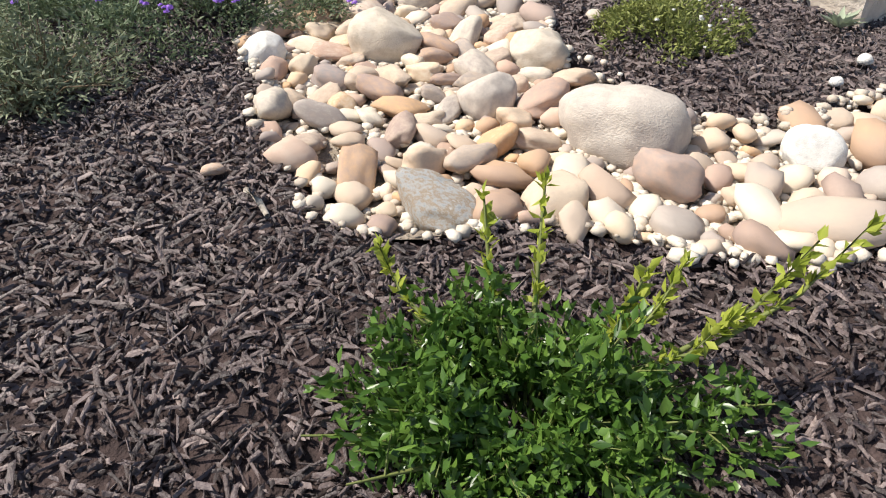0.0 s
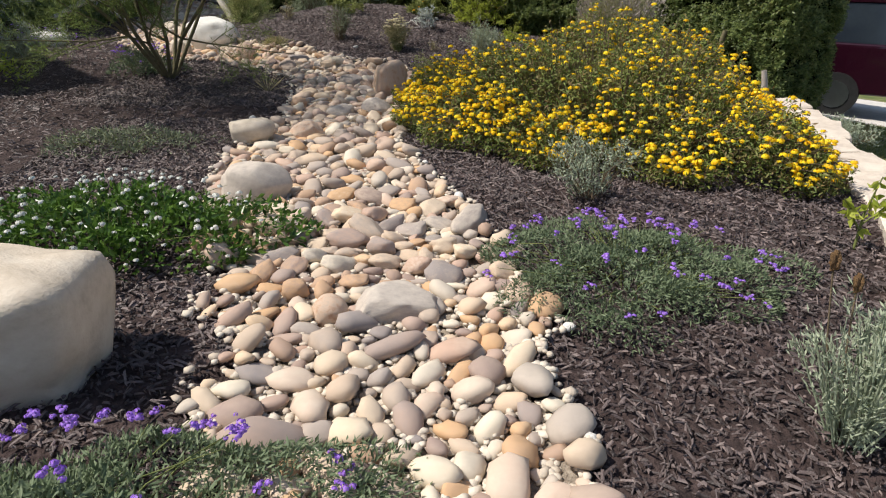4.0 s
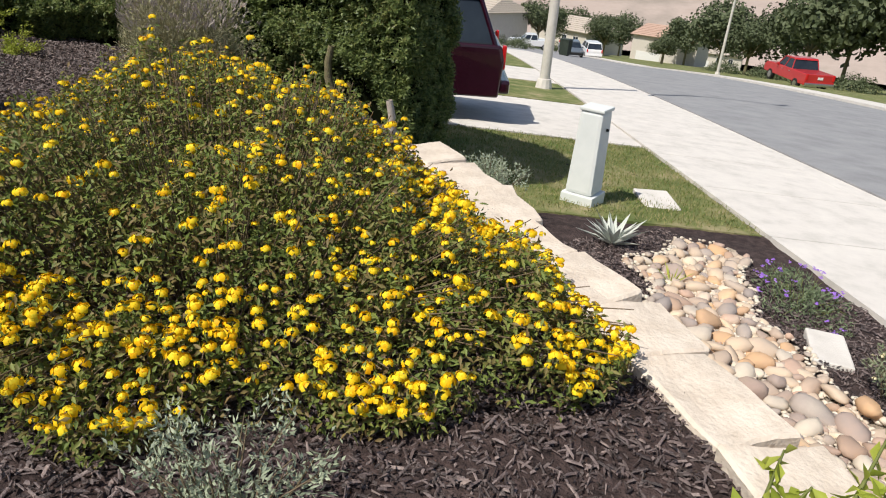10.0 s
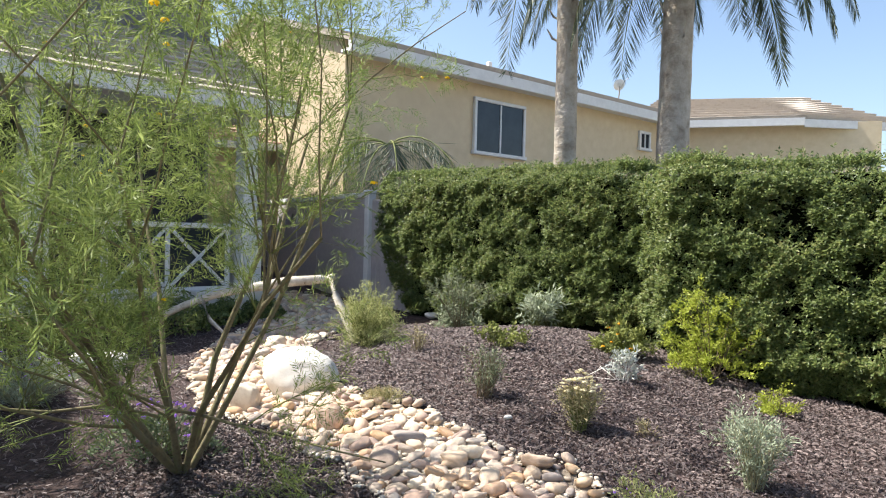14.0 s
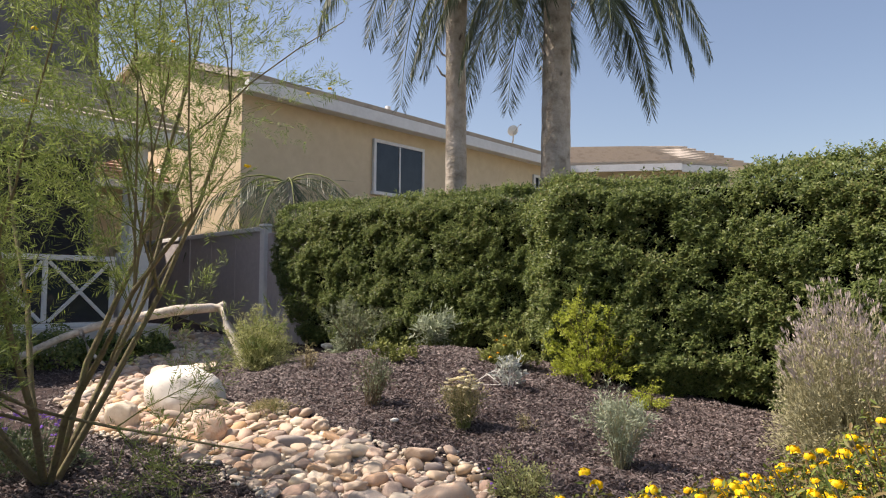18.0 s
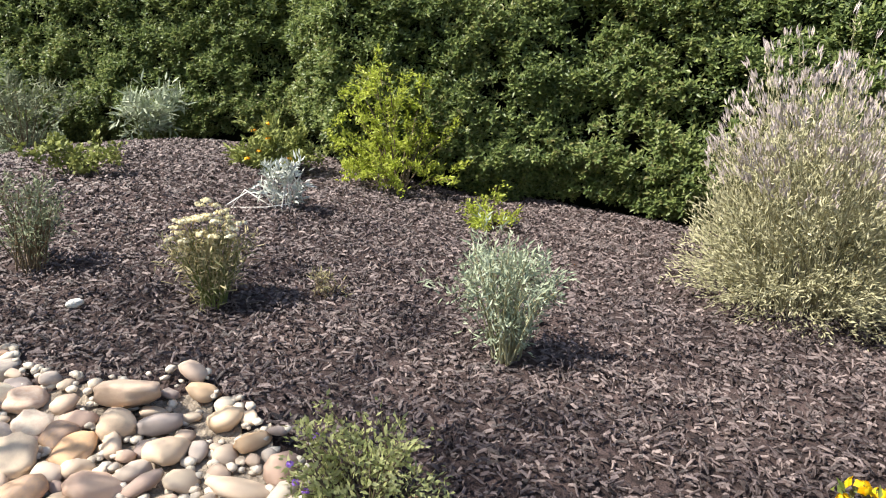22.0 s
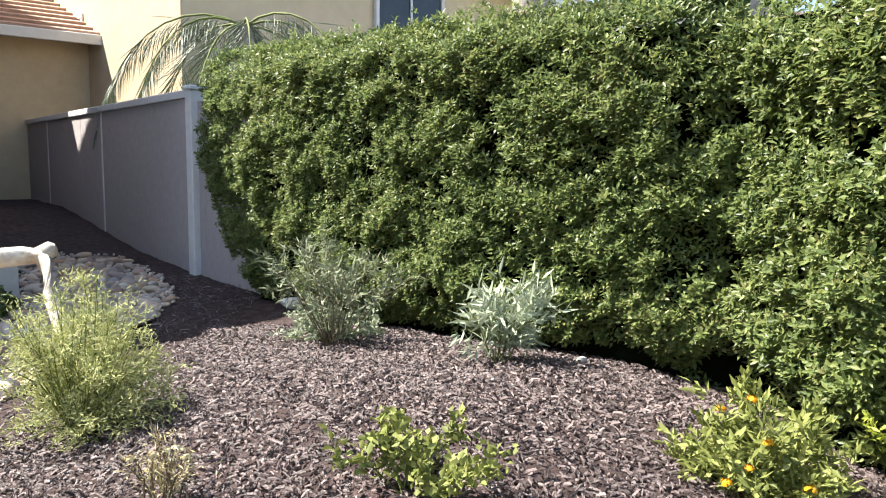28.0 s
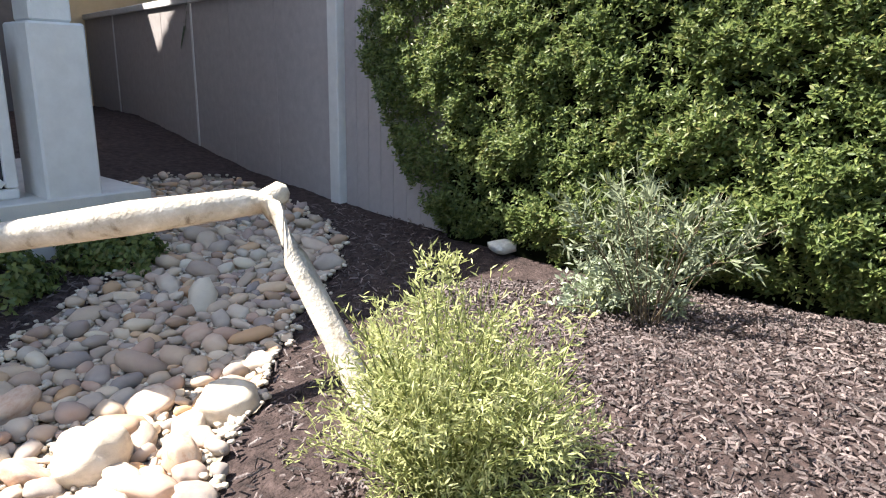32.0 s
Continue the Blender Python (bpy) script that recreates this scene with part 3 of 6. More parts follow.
# ---- dry creek ----
creek = empty("dry_creek", 0, 0, 0, 0, "winding dry creek of rounded cream, pink and grey river stones", "creek bed", kind="structure")
xs, ys = graded(-7.4, 5.6, -7.3, 5.4, 0.09), graded(0.9, 18.8, 1.0, 18.6, 0.09)
part("bed", sheet("bed", xs, ys, lambda x, y: ground_z(x, y) + 0.014, BED, lambda x, y: creek_depth(x, y) > 0.06), BED, creek)

BOULDERS = [  # name, x, y, sx, sy, sz, turn, material, label, boxy, rough
    ("boulder", 0.25, 1.84, 0.185, 0.132, 0.132, -20, BOULDER_GREY, "large smooth grey boulder lying in the dry creek", .15, .12),
    ("boulder", -0.22, 1.41, 0.13, 0.09, 0.09, -25, BOULDER_BLUE, "fractured blue-grey and rust boulder at the creek's edge", .85, .22),
    ("boulder", -0.97, 2.28, 0.088, 0.0748, 0.0792, 10, BOULDER_WHITE, "small white boulder beside purple verbena", .2, .15),
    ("boulder", -0.56, 2.42, 0.136, 0.114, 0.114, 20, BOULDER_CREAM, "round cream boulder in the dry creek", .15, .12),
    ("boulder", 0, 2.38, 0.114, 0.088, 0.088, 5, BOULDER_CREAM, "cream boulder at the creek's mulch edge", .3, .15),
    ("boulder", -0.15, 2.02, 0.101, 0.088, 0.088, 60, BOULDER_GREY, "rounded grey river boulder among cobbles", .1, .12),
    ("boulder", 0.77, 1.82, 0.088, 0.0792, 0.0792, 0, BOULDER_WHITE, "round white boulder in the creek's side branch", .1, .1),
    ("boulder", -1.97, 3.64, .42, .27, .29, 4, BOULDER_CREAM, "big tan sandstone boulder standing in mulch", .5, .17),
    ("boulder", -1.52, 5.5, 0.211, 0.15, 0.167, 0, BOULDER_GREY, "smooth grey-tan boulder at the creek's edge", .3, .12),
    ("boulder", -1.87, 6.8, 0.19, 0.14, 0.12, 15, BOULDER_CREAM, "cream boulder along the creek's bank", .25, .12),
    ("boulder", -0.68, 4.12, 0.176, 0.114, 0.088, 12, BOULDER_GREY, "flat layered grey-green slab stone in the creek", .5, .2),
    ("boulder", -0.92, 4.07, 0.0792, 0.0704, 0.0748, 0, BOULDER_RED, "round orange-tan river boulder", .1, .1),
    ("boulder", -0.52, 2.98, 0.106, 0.088, 0.0792, 30, BOULDER_GREY, "mauve-grey rounded boulder in the creek", .15, .12),
    ("boulder", -0.9, 8.65, 0.18, 0.15, 0.24, 20, BOULDER_RED, "upright reddish tan boulder beside yellow lantana", .3, .18),
    ("boulder", -1, 7.9, 0.13, 0.1, 0.1, 0, BOULDER_GREY, "grey boulder at the lantana's edge", .2, .14),
    ("boulder", -3.45, 11.4, 0.36, 0.27, 0.27, -8, BOULDER_WHITE, "large rounded white boulder on the mulch mound", .15, .12),
    ("boulder", -3.7, 10.85, 0.14, 0.12, 0.16, 0, BOULDER_CREAM, "tan boulder standing in the creek's bend", .2, .15),
    ("boulder", -2.8, 10.5, 0.11, 0.1, 0.14, 0, BOULDER_RED, "orange-tan boulder in the upper creek", .2, .15),
    ("boulder", -1.48, 7, 0.14, 0.11, 0.1, 40, BOULDER_RED, "round orange-tan boulder in the wide creek", .1, .12),
    ("boulder", -1.3, 7.75, 0.15, 0.08, 0.08, 40, BOULDER_GREY, "long grey stone across the narrow creek", .3, .15),
    ("boulder", -4.38, 13.85, 0.14, 0.12, 0.1, 10, BOULDER_CREAM, "pale boulder at the upper creek's edge", .2, .12),
    ("boulder", -4.69, 13.42, 0.14, 0.12, 0.12, 30, BOULDER_CREAM, "broad cream boulder in the upper creek", .2, .12),
    ("boulder", -4.39, 13.47, 0.07, 0.09, 0.09, 30, BOULDER_RED, "tan boulder in the upper creek", .2, .12),
    ("boulder", -5.9, 11.8, 0.3, 0.2, 0.12, 30, BOULDER_WHITE, "flat white boulder near the porch", .2, .12),
]
BIG = []
for i, (nm, x, y, sx, sy, sz, turn, m, label, boxy, rough) in enumerate(BOULDERS):
    ob = new(nm, rock_mesh("boulder", i + 1, 4, rough, m, boxy, 7 if boxy > .4 else 5, .66 if boxy > .8 else .8))
    ob.matrix_basis = pose(x, y, gz(x, y) + sz * 0.6, 0, 0, turn) @ Matrix.Diagonal((sx, sy, sz, 1))
    tagged(ob, label, "boulder", "boulders in the garden")
    BIG.append((x, y, (sx + sy) * 0.46))

# cobbles: packed circles, larger first
KINDS = [rock_mesh("cobble", 20 + i, 3, 0.26, ROCK, 0.08 + 0.06 * (i % 5), 3 + i % 4, 0.8) for i in range(14)]
FAR_KINDS = [rock_mesh("cobble", 20 + i, 2, 0.26, ROCKS, 0.08 + 0.06 * (i % 5), 3 + i % 4, 0.8) for i in range(14)]
placed = {}


def free(x, y, r):
    ci, cj = int(x / 0.3 + 100), int(y / 0.3 + 100)
    for i in (-1, 0, 1):
        for j in (-1, 0, 1):
            for px, py, pr in placed.get((ci + i, cj + j), ()):
                if (px - x) ** 2 + (py - y) ** 2 < (0.86 * (pr + r)) ** 2:
                    return False
    for px, py, pr in BIG:
        if (px - x) ** 2 + (py - y) ** 2 < (0.95 * pr + 0.8 * r) ** 2:
            return False
    return True


cob = []
ALL = [(a, b) for line in (CREEK, CREEK_STREET) for a, b in zip(line, line[1:])]
seglen = np.array([math.hypot(b[0] - a[0], b[1] - a[1]) for a, b in ALL])
for r0, r1, tries in ((0.075, 0.1, 110), (0.05, 0.07, 3000), (0.036, 0.05, 15000), (0.022, 0.036, 36000)):
    pick = R.choice(len(ALL), tries, p=seglen / seglen.sum())
    for q in pick:
        (ax, ay, aw), (bx, by, bw) = ALL[q]
        f = R.rand()
        w = aw + (bw - aw) * f
        x, y = ax + (bx - ax) * f + R.uniform(-w, w), ay + (by - ay) * f + R.uniform(-w, w)
        r = R.uniform(r0, r1)
        if float(creek_depth(x, y)) < r * 0.55 or not free(x, y, r):
            continue
        placed.setdefault((int(x / 0.3 + 100), int(y / 0.3 + 100)), []).append((x, y, r))
        cob.append((x, y, r))


def rank(c):
    x, y, r = c
    near = min(math.hypot(x + 0.45, y - 2.2), math.hypot(x + 0.8, y - 4.8), math.hypot(x + 1.8, y - 10.0), math.hypot(x + 4.6, y - 13.2), math.hypot(x - 2.6, y - 4.0))
    return near - r * 14


cob.sort(key=rank)
rest_V, rest_F, o = [], [], 0
KV = [np.array([v.co[:] for v in me.vertices]) for me in FAR_KINDS]
KF = [np.array([p.vertices[:] for p in me.polygons]) for me in FAR_KINDS]
for i, (x, y, r) in enumerate(cob):
    long, wide, tall = r * R.uniform(1.1, 1.7), r * R.uniform(0.8, 1.1), r * R.uniform(0.45, 0.78)
    m = pose(x, y, gz(x, y) + tall * R.uniform(0.55, 0.85) + 0.02, R.uniform(-26, 26), R.uniform(-26, 26), R.uniform(0, 360)) @ Matrix.Diagonal((long, wide, tall, 1))
    if i < 300:
        ob = part("cobble", KINDS[i % 14], ROCK, creek)
        ob.matrix_basis = m
    else:
        k = i % 14
        M = np.array(m)
        rest_V.append(KV[k] @ M[:3, :3].T + M[:3, 3])
        rest_F.append(KF[k] + o)
        o += len(KV[k])
part("cobbles", mesh_of("cobbles", np.concatenate(rest_V), np.concatenate(rest_F), ROCKS, True), ROCKS, creek)
creek.children[-1]["kind"] = "stuff"


def pebbles(name, P, size, material, seed):
    base = rock_mesh("pebble", seed, 1, 0.3, material, 0.3, 4, 0.7)
    bv = np.array([v.co[:] for v in base.vertices])
    bf = np.array([p.vertices[:] for p in base.polygons])
    n = len(P)
    a = R.rand(n) * 6.283
    s = size * (0.6 + 0.8 * R.rand(n))
    X = bv[None] * np.stack([s * R.uniform(.9, 1.4, n), s * R.uniform(.7, 1, n), s * R.uniform(.5, .8, n)], 1)[:, None]
    ca, sa = np.cos(a)[:, None], np.sin(a)[:, None]
    V = np.stack([X[..., 0] * ca - X[..., 1] * sa, X[..., 0] * sa + X[..., 1] * ca, X[..., 2]], -1) + np.asarray(P)[:, None]
    F = bf[None] + (np.arange(n) * len(bv))[:, None, None]
    return mesh_of(name, V.reshape(-1, 3), F.reshape(-1, 3), material, False)


pick = R.choice(len(ALL), 60000, p=seglen / seglen.sum())
f = R.rand(60000)
A = np.array([[*a, *b] for a, b in ALL])[pick]
w = A[:, 2] + (A[:, 5] - A[:, 2]) * f + 0.06
px = A[:, 0] + (A[:, 3] - A[:, 0]) * f + R.uniform(-1, 1, 60000) * w
py = A[:, 1] + (A[:, 4] - A[:, 1]) * f + R.uniform(-1, 1, 60000) * w
ok = creek_depth(px, py) > -0.04 * R.rand(60000)
px, py = px[ok][:32000], py[ok][:32000]
part("gravel", pebbles("gravel", np.stack([px, py, ground_z(px, py) + 0.02 + 0.014 * R.rand(len(px))], 1), 0.018, GRAVEL, 77), GRAVEL, creek)
creek.children[-1]["kind"] = "stuff"

# ---- mulch chips ----
def chips(n, x0, x1, y0, y1, size, lift=0.02):
    x, y = R.uniform(x0, x1, n), R.uniform(y0, y1, n)
    ok = (creek_depth(x, y) < 0.02) & ((wall_side(x, y) < -0.05) | ((wall_side(x, y) > 0.25) & ((x - STREET_O.x) * STREET_N.x + (y - STREET_O.y) * STREET_N.y < -0.03) & ((x - STREET_O.x) * STREET_D.x + (y - STREET_O.y) * STREET_D.y < -0.45)))
    x, y = x[ok], y[ok]
    n = len(x)
    z = rough_z(x, y) + lift * R.rand(n)
    L = size * (0.45 + 1.35 * R.rand(n) ** 1.7)
    W = 0.004 + 0.010 * R.rand(n) ** 1.7
    T = 0.004 + 0.006 * R.rand(n)
    a, e = R.rand(n) * 6.283, R.normal(0, 0.4, n)
    D = np.stack([np.cos(a) * np.cos(e), np.sin(a) * np.cos(e), np.sin(e)], 1)
    S = unit(np.cross(D, np.array([0, 0, 1.0]) + R.normal(0, 0.3, (n, 3))))
    N = np.cross(S, D)
    C = np.stack([x, y, z], 1)
    V = np.empty((n, 6, 3))
    V[:, 0] = C - D * (L / 2)[:, None] - S * (W / 2)[:, None]
    V[:, 1] = C + D * (L / 2)[:, None] - S * (W * 0.3)[:, None]
    V[:, 2] = C + D * (L * 0.42)[:, None] + S * (W / 2)[:, None]
    V[:, 3] = C - D * (L * 0.45)[:, None] + S * (W * 0.4)[:, None]
    V[:, 4] = C + N * T[:, None] - D * (L * 0.3)[:, None]
    V[:, 5] = C + N * T[:, None] + D * (L * 0.3)[:, None]
    i = np.arange(n)[:, None] * 6
    F = np.concatenate([i + np.array([f]) for f in ((0, 1, 5, 4), (2, 3, 4, 5))])
    return V.reshape(-1, 3), F


sets = [chips(72000, -3.0, 2.4, -0.6, 3.0, 0.04), chips(76000, -3.2, 5.0, 3.0, 7.5, 0.037), chips(150000, -3.8, 2.9, 8.0, 15.6, 0.033), chips(16000, -8, -3.8, 6.5, 17.5, 0.05), chips(52000, -9, 3.2, -4.5, 9.0, 0.05)]
o, VV, FF = 0, [], []
for V, F in sets:
    VV.append(V)
    FF.append(F + o)
    o += len(V)
tagged(new("mulch", mesh_of("mulch", np.concatenate(VV), np.concatenate(FF), CHIP)), "loose shredded dark brown bark mulch chips", "mulch", kind="stuff")


# ---- hedge ----
HEDGE_FRONT = [(-4.56, 17.03), (-2.35, 15.28), (-0.65, 13.95), (-0.33, 13.85), (-0.1, 12.95), (1.5, 12.1), (2.15, 11.2), (2.75, 10.2), (2.95, 9.3), (3.2, 8.95), (3.9, 9.3), (4.25, 10.2)]
HEDGE_BACK = [(4.1, 10.2), (4.1, 10.5), (3.6, 12.2), (2.3, 13.3), (0.75, 14.3), (-0.25, 15.0), (-1.8, 16.5), (-4.2, 18.7)]
HEDGE_TOP = [2.92, 2.8, 2.72, 2.7, 2.66, 2.62, 2.6, 2.56, 2.52, 2.5, 2.5, 2.45]


WAVES = [(R.normal(0, 1, 3), R.uniform(0, 6.28), f) for f in (1.6, 2.3, 3.1, 4.2, 5.6, 7.3, 9.0, 11.0, 14.0)]


def lumpy(x, y, z):
    """Irregular clumps: a sum of waves in random directions."""
    out = 0.0
    for d, ph, f in WAVES:
        d = d / np.linalg.norm(d)
        out = out + np.sin((x * d[0] + y * d[1] + z * d[2]) * f * 1.5 + ph + 1.3 * np.sin((x * d[2] - z * d[0] + y * d[1]) * f + ph)) * 0.17 / f ** 0.75
    return out * 0.3 + 0.022 * np.sin(z * 13 + 3.4 * np.sin(x * 3.1 + y * 1.9 + z) + 2.6 * np.sin(x * 6.3 - y * 4.1))


hedge = empty("hedge", -0.6, 13.2, 0.5, 0, "tall clipped dense dark green hedge with small glossy leaves", "hedge")
HO = np.array([-0.6, 13.2, 0.5])


def hedge_points(n):
    P, N = [], []
    fl = [math.hypot(b[0] - a[0], b[1] - a[1]) for a, b in zip(HEDGE_FRONT, HEDGE_FRONT[1:])]
    prob = np.array(fl) / sum(fl)
    q = R.choice(len(fl), n, p=prob)
    f = R.rand(n)
    A, B = np.array(HEDGE_FRONT[:-1])[q], np.array(HEDGE_FRONT[1:])[q]
    XY = A + (B - A) * f[:, None]
    T0, T1 = np.array(HEDGE_TOP[:-1])[q], np.array(HEDGE_TOP[1:])[q]
    top = T0 + (T1 - T0) * f
    d = B - A
    nn = np.stack([d[:, 1], -d[:, 0]], 1)
    nn /= np.linalg.norm(nn, axis=1)[:, None]
    base = height(XY[:, 0], XY[:, 1]) + 0.04 + 0.05 * np.sin(XY[:, 0] * 5)
    u = R.rand(n)
    z = base + (top - base) * u
    curve = 0.30 * np.clip((u - 0.86) / 0.14, 0, 1) ** 2 + 0.16 * np.clip((0.14 - u) / 0.14, 0, 1)
    lump = lumpy(XY[:, 0], XY[:, 1], z) * 0.6
    fine = lumpy(3.4 * XY[:, 0], 3.4 * XY[:, 1], 4.2 * z)
    off = lump + fine * 0.55 - curve - 0.12 * R.rand(n) ** 2
    P = np.stack([XY[:, 0] + nn[:, 0] * off, XY[:, 1] + nn[:, 1] * off, z], 1)
    N = np.stack([nn[:, 0], nn[:, 1], 0.25 + 0.0 * z], 1)
    keep = (R.rand(n) < np.clip(0.74 + lump * 4.0 + fine * 9.0, 0.12, 1)) & ((q != 3) & (q != 2) | (R.rand(n) < 0.8))
    keep &= (q != 0) | (f * fl[0] > 0.85 * np.clip(1 - u / 0.6, 0, 1) ** 1.3)
    return P[keep], N[keep]


def hedge_top_points(n):
    q = R.randint(0, len(HEDGE_FRONT) - 1, n)
    f = R.rand(n)
    A, B = np.array(HEDGE_FRONT[:-1])[q], np.array(HEDGE_FRONT[1:])[q]
    XY = A + (B - A) * f[:, None]
    top = np.array(HEDGE_TOP[:-1])[q] * (1 - f) + np.array(HEDGE_TOP[1:])[q] * f
    d = B - A
    nn = np.stack([-d[:, 1], d[:, 0]], 1)
    nn /= np.linalg.norm(nn, axis=1)[:, None]
    u = R.rand(n)
    XY = XY + nn * (0.15 + 0.75 * u)[:, None]
    z = top + 0.01 + np.maximum(lumpy(XY[:, 0], XY[:, 1], top), -0.05) * 0.6 + 0.10 * R.rand(n) ** 6 - 0.06 * R.rand(n)
    return np.stack([XY[:, 0], XY[:, 1], z], 1), np.stack([R.normal(0, .3, n), R.normal(0, .3, n), np.ones(n)], 1)


P1, N1 = hedge_points(100000)
P2, N2 = hedge_top_points(7000)
# sprigs: each point grows a tuft of leaves round a short shoot that points out and up
P, N = np.concatenate([P1, P2]), unit(np.concatenate([N1, N2]))
SHOOT = unit(N * 0.8 + np.array([-0.1, 0, 0.65]) + R.normal(0, 0.35, N.shape))
LEAVES = 6
ax = np.repeat(SHOOT, LEAVES, 0)
o = np.tile(np.arange(LEAVES), len(P)) / LEAVES
c0 = unit(np.cross(ax, np.array([0.3, 0.5, 0.1]) + 0 * ax))
c1 = np.cross(ax, c0)
ang = np.tile(np.arange(LEAVES) * 2.4, len(P)) + np.repeat(R.rand(len(P)) * 6.283, LEAVES)
out = c0 * np.cos(ang)[:, None] + c1 * np.sin(ang)[:, None]
PL = np.repeat(P, LEAVES, 0) + ax * (o * 0.05 - 0.025)[:, None] + R.normal(0, 0.004, ax.shape)
DL = out * 0.85 + ax * (0.25 + 0.5 * o)[:, None] + R.normal(0, 0.15, ax.shape)
part("foliage", leaves("foliage", PL - HO, DL, 0.03 + 0.022 * R.rand(len(PL)), 0.015 + 0.006 * R.rand(len(PL)), LEAF_HEDGE, 0.18, ax), LEAF_HEDGE, hedge)
# solid core, coloured near black as the shade behind the leaves
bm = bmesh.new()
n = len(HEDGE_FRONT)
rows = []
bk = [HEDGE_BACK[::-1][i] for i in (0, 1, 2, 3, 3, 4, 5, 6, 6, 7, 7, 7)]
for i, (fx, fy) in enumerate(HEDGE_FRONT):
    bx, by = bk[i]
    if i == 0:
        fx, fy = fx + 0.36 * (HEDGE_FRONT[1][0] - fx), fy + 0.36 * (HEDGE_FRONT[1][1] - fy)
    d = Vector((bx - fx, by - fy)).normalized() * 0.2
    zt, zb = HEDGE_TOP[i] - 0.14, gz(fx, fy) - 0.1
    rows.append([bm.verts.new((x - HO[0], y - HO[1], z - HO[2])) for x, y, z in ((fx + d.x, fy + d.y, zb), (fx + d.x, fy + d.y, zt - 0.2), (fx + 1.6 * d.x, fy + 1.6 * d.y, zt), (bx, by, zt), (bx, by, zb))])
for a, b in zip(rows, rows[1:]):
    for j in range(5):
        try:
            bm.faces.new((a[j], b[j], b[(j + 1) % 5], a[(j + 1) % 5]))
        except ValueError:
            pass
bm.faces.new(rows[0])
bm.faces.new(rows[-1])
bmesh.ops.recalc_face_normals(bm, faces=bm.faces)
part("branch_core", bm, HEDGE_SHADE, hedge, "solid near-black core standing in for shade inside the hedge")
for i, (x, y) in enumerate([(3.04, 8.97), (3.20, 9.10), (2.83, 9.62), (2.15, 11.57), (0.98, 12.77), (0.17, 13.47), (-1.13, 14.82), (-2.78, 16.52), (-3.87, 17.69)]):
    z = gz(x, y)
    ln = [((x - HO[0] + 0.03 * math.sin(i + j), y - HO[1] + 0.03 * math.cos(2 * i + j), z - 0.05 - HO[2] + j * 0.14), 0.045 - 0.004 * j) for j in range(5)]
    part("trunk", tubes("trunk", [ln], BOULDER_GREY if i < 2 else BARK, 8), BARK, hedge)


# ---- plants ----
def stuff(ob):
    ob["kind"] = "stuff"
    return ob


def ball_points(n, rx, ry, rz, hollow=0.55, low=0.0):
    v = unit(R.normal(size=(n, 3)))
    v[:, 2] = np.where(v[:, 2] < low, -v[:, 2], v[:, 2])
    r = hollow + (1 - hollow) * R.rand(n) ** 0.6
    lump = 1 + 0.18 * np.sin(v[:, 0] * 5 + v[:, 1] * 4) + 0.12 * np.sin(v[:, 1] * 9 + v[:, 2] * 6)
    return v * (r * lump)[:, None] * np.array([rx, ry, rz]), v


def stems_fan(n, rx, ry, h, r0=0.004, bend=0.35, base=0.06):
    L = []
    for i in range(n):
        a, q = R.rand() * 6.283, R.rand() ** 0.6
        tip = Vector((rx * q * math.cos(a), ry * q * math.sin(a), h * (1 - 0.35 * q * q) * R.uniform(0.75, 1.05)))
        b = Vector((base * math.cos(a) * R.rand(), base * math.sin(a) * R.rand(), -0.02))
        mid = b.lerp(tip, 0.5) + Vector((0, 0, h * 0.12)) + Vector(R.normal(0, 0.02, 3))
        L.append([(b, r0), (mid, r0 * 0.8), (tip, r0 * 0.35)])
    return L


def stems_dome(n, rx, ry, h, r0=0.004, base=0.08):
    """Stems that fill a rounded bush down to the ground."""
    L = []
    for i in range(n):
        a, e = R.rand() * 6.283, math.asin(min(1.0, 0.02 + 0.98 * R.rand() ** 0.9))
        k = R.uniform(0.72, 1.06) * (1 + 0.1 * math.sin(3 * a + 2) + 0.08 * math.sin(5 * e + a))
        tip = Vector((rx * math.cos(e) * math.cos(a) * k, ry * math.cos(e) * math.sin(a) * k, max(0.03, h * math.sin(e) * k)))
        b = Vector((base * math.cos(a) * R.rand(), base * math.sin(a) * R.rand(), -0.02))
        mid = b.lerp(tip, 0.5) + Vector(R.normal(0, 0.03, 3)) * h + Vector((0, 0, 0.08 * h))
        mid.z = max(mid.z, 0.02)
        L.append([(b, r0), (mid, r0 * 0.8), (tip, r0 * 0.35)])
    return L


def side_twigs(L, k, size):
    """Short twigs growing out of the stems at all heights."""
    out = []
    for ln in L:
        a, b, c = (Vector(q[0]) for q in ln)
        for _ in range(k):
            f = R.uniform(0.15, 0.95)
            p = a.lerp(b, f * 2) if f < 0.5 else b.lerp(c, f * 2 - 1)
            g = Vector(R.normal(0, 1, 3))
            g = (g.normalized() * 0.8 + (c - a).normalized() * 0.55 + Vector((0, 0, 0.15))).normalized() * size * R.uniform(0.5, 1.2)
            e = p + g
            e.z = max(e.z, 0.02)
            r = ln[1][1] * 0.5
            out.append([(p, r), (p.lerp(e, 0.5) + Vector((0, 0, 0.06 * size)), r * 0.7), (e, r * 0.4)])
    return out


def on_lines(L, n, t0=0.15):
    P, D = [], []
    for _ in range(n):
        ln = L[R.randint(len(L))]
        t = t0 + (1 - t0) * R.rand()
        a, b, c = (Vector(q[0]) for q in ln)
        p = a.lerp(b, t * 2) if t < 0.5 else b.lerp(c, t * 2 - 1)
        P.append(p[:])
        D.append((c - a)[:])
    return np.array(P), unit(np.array(D))


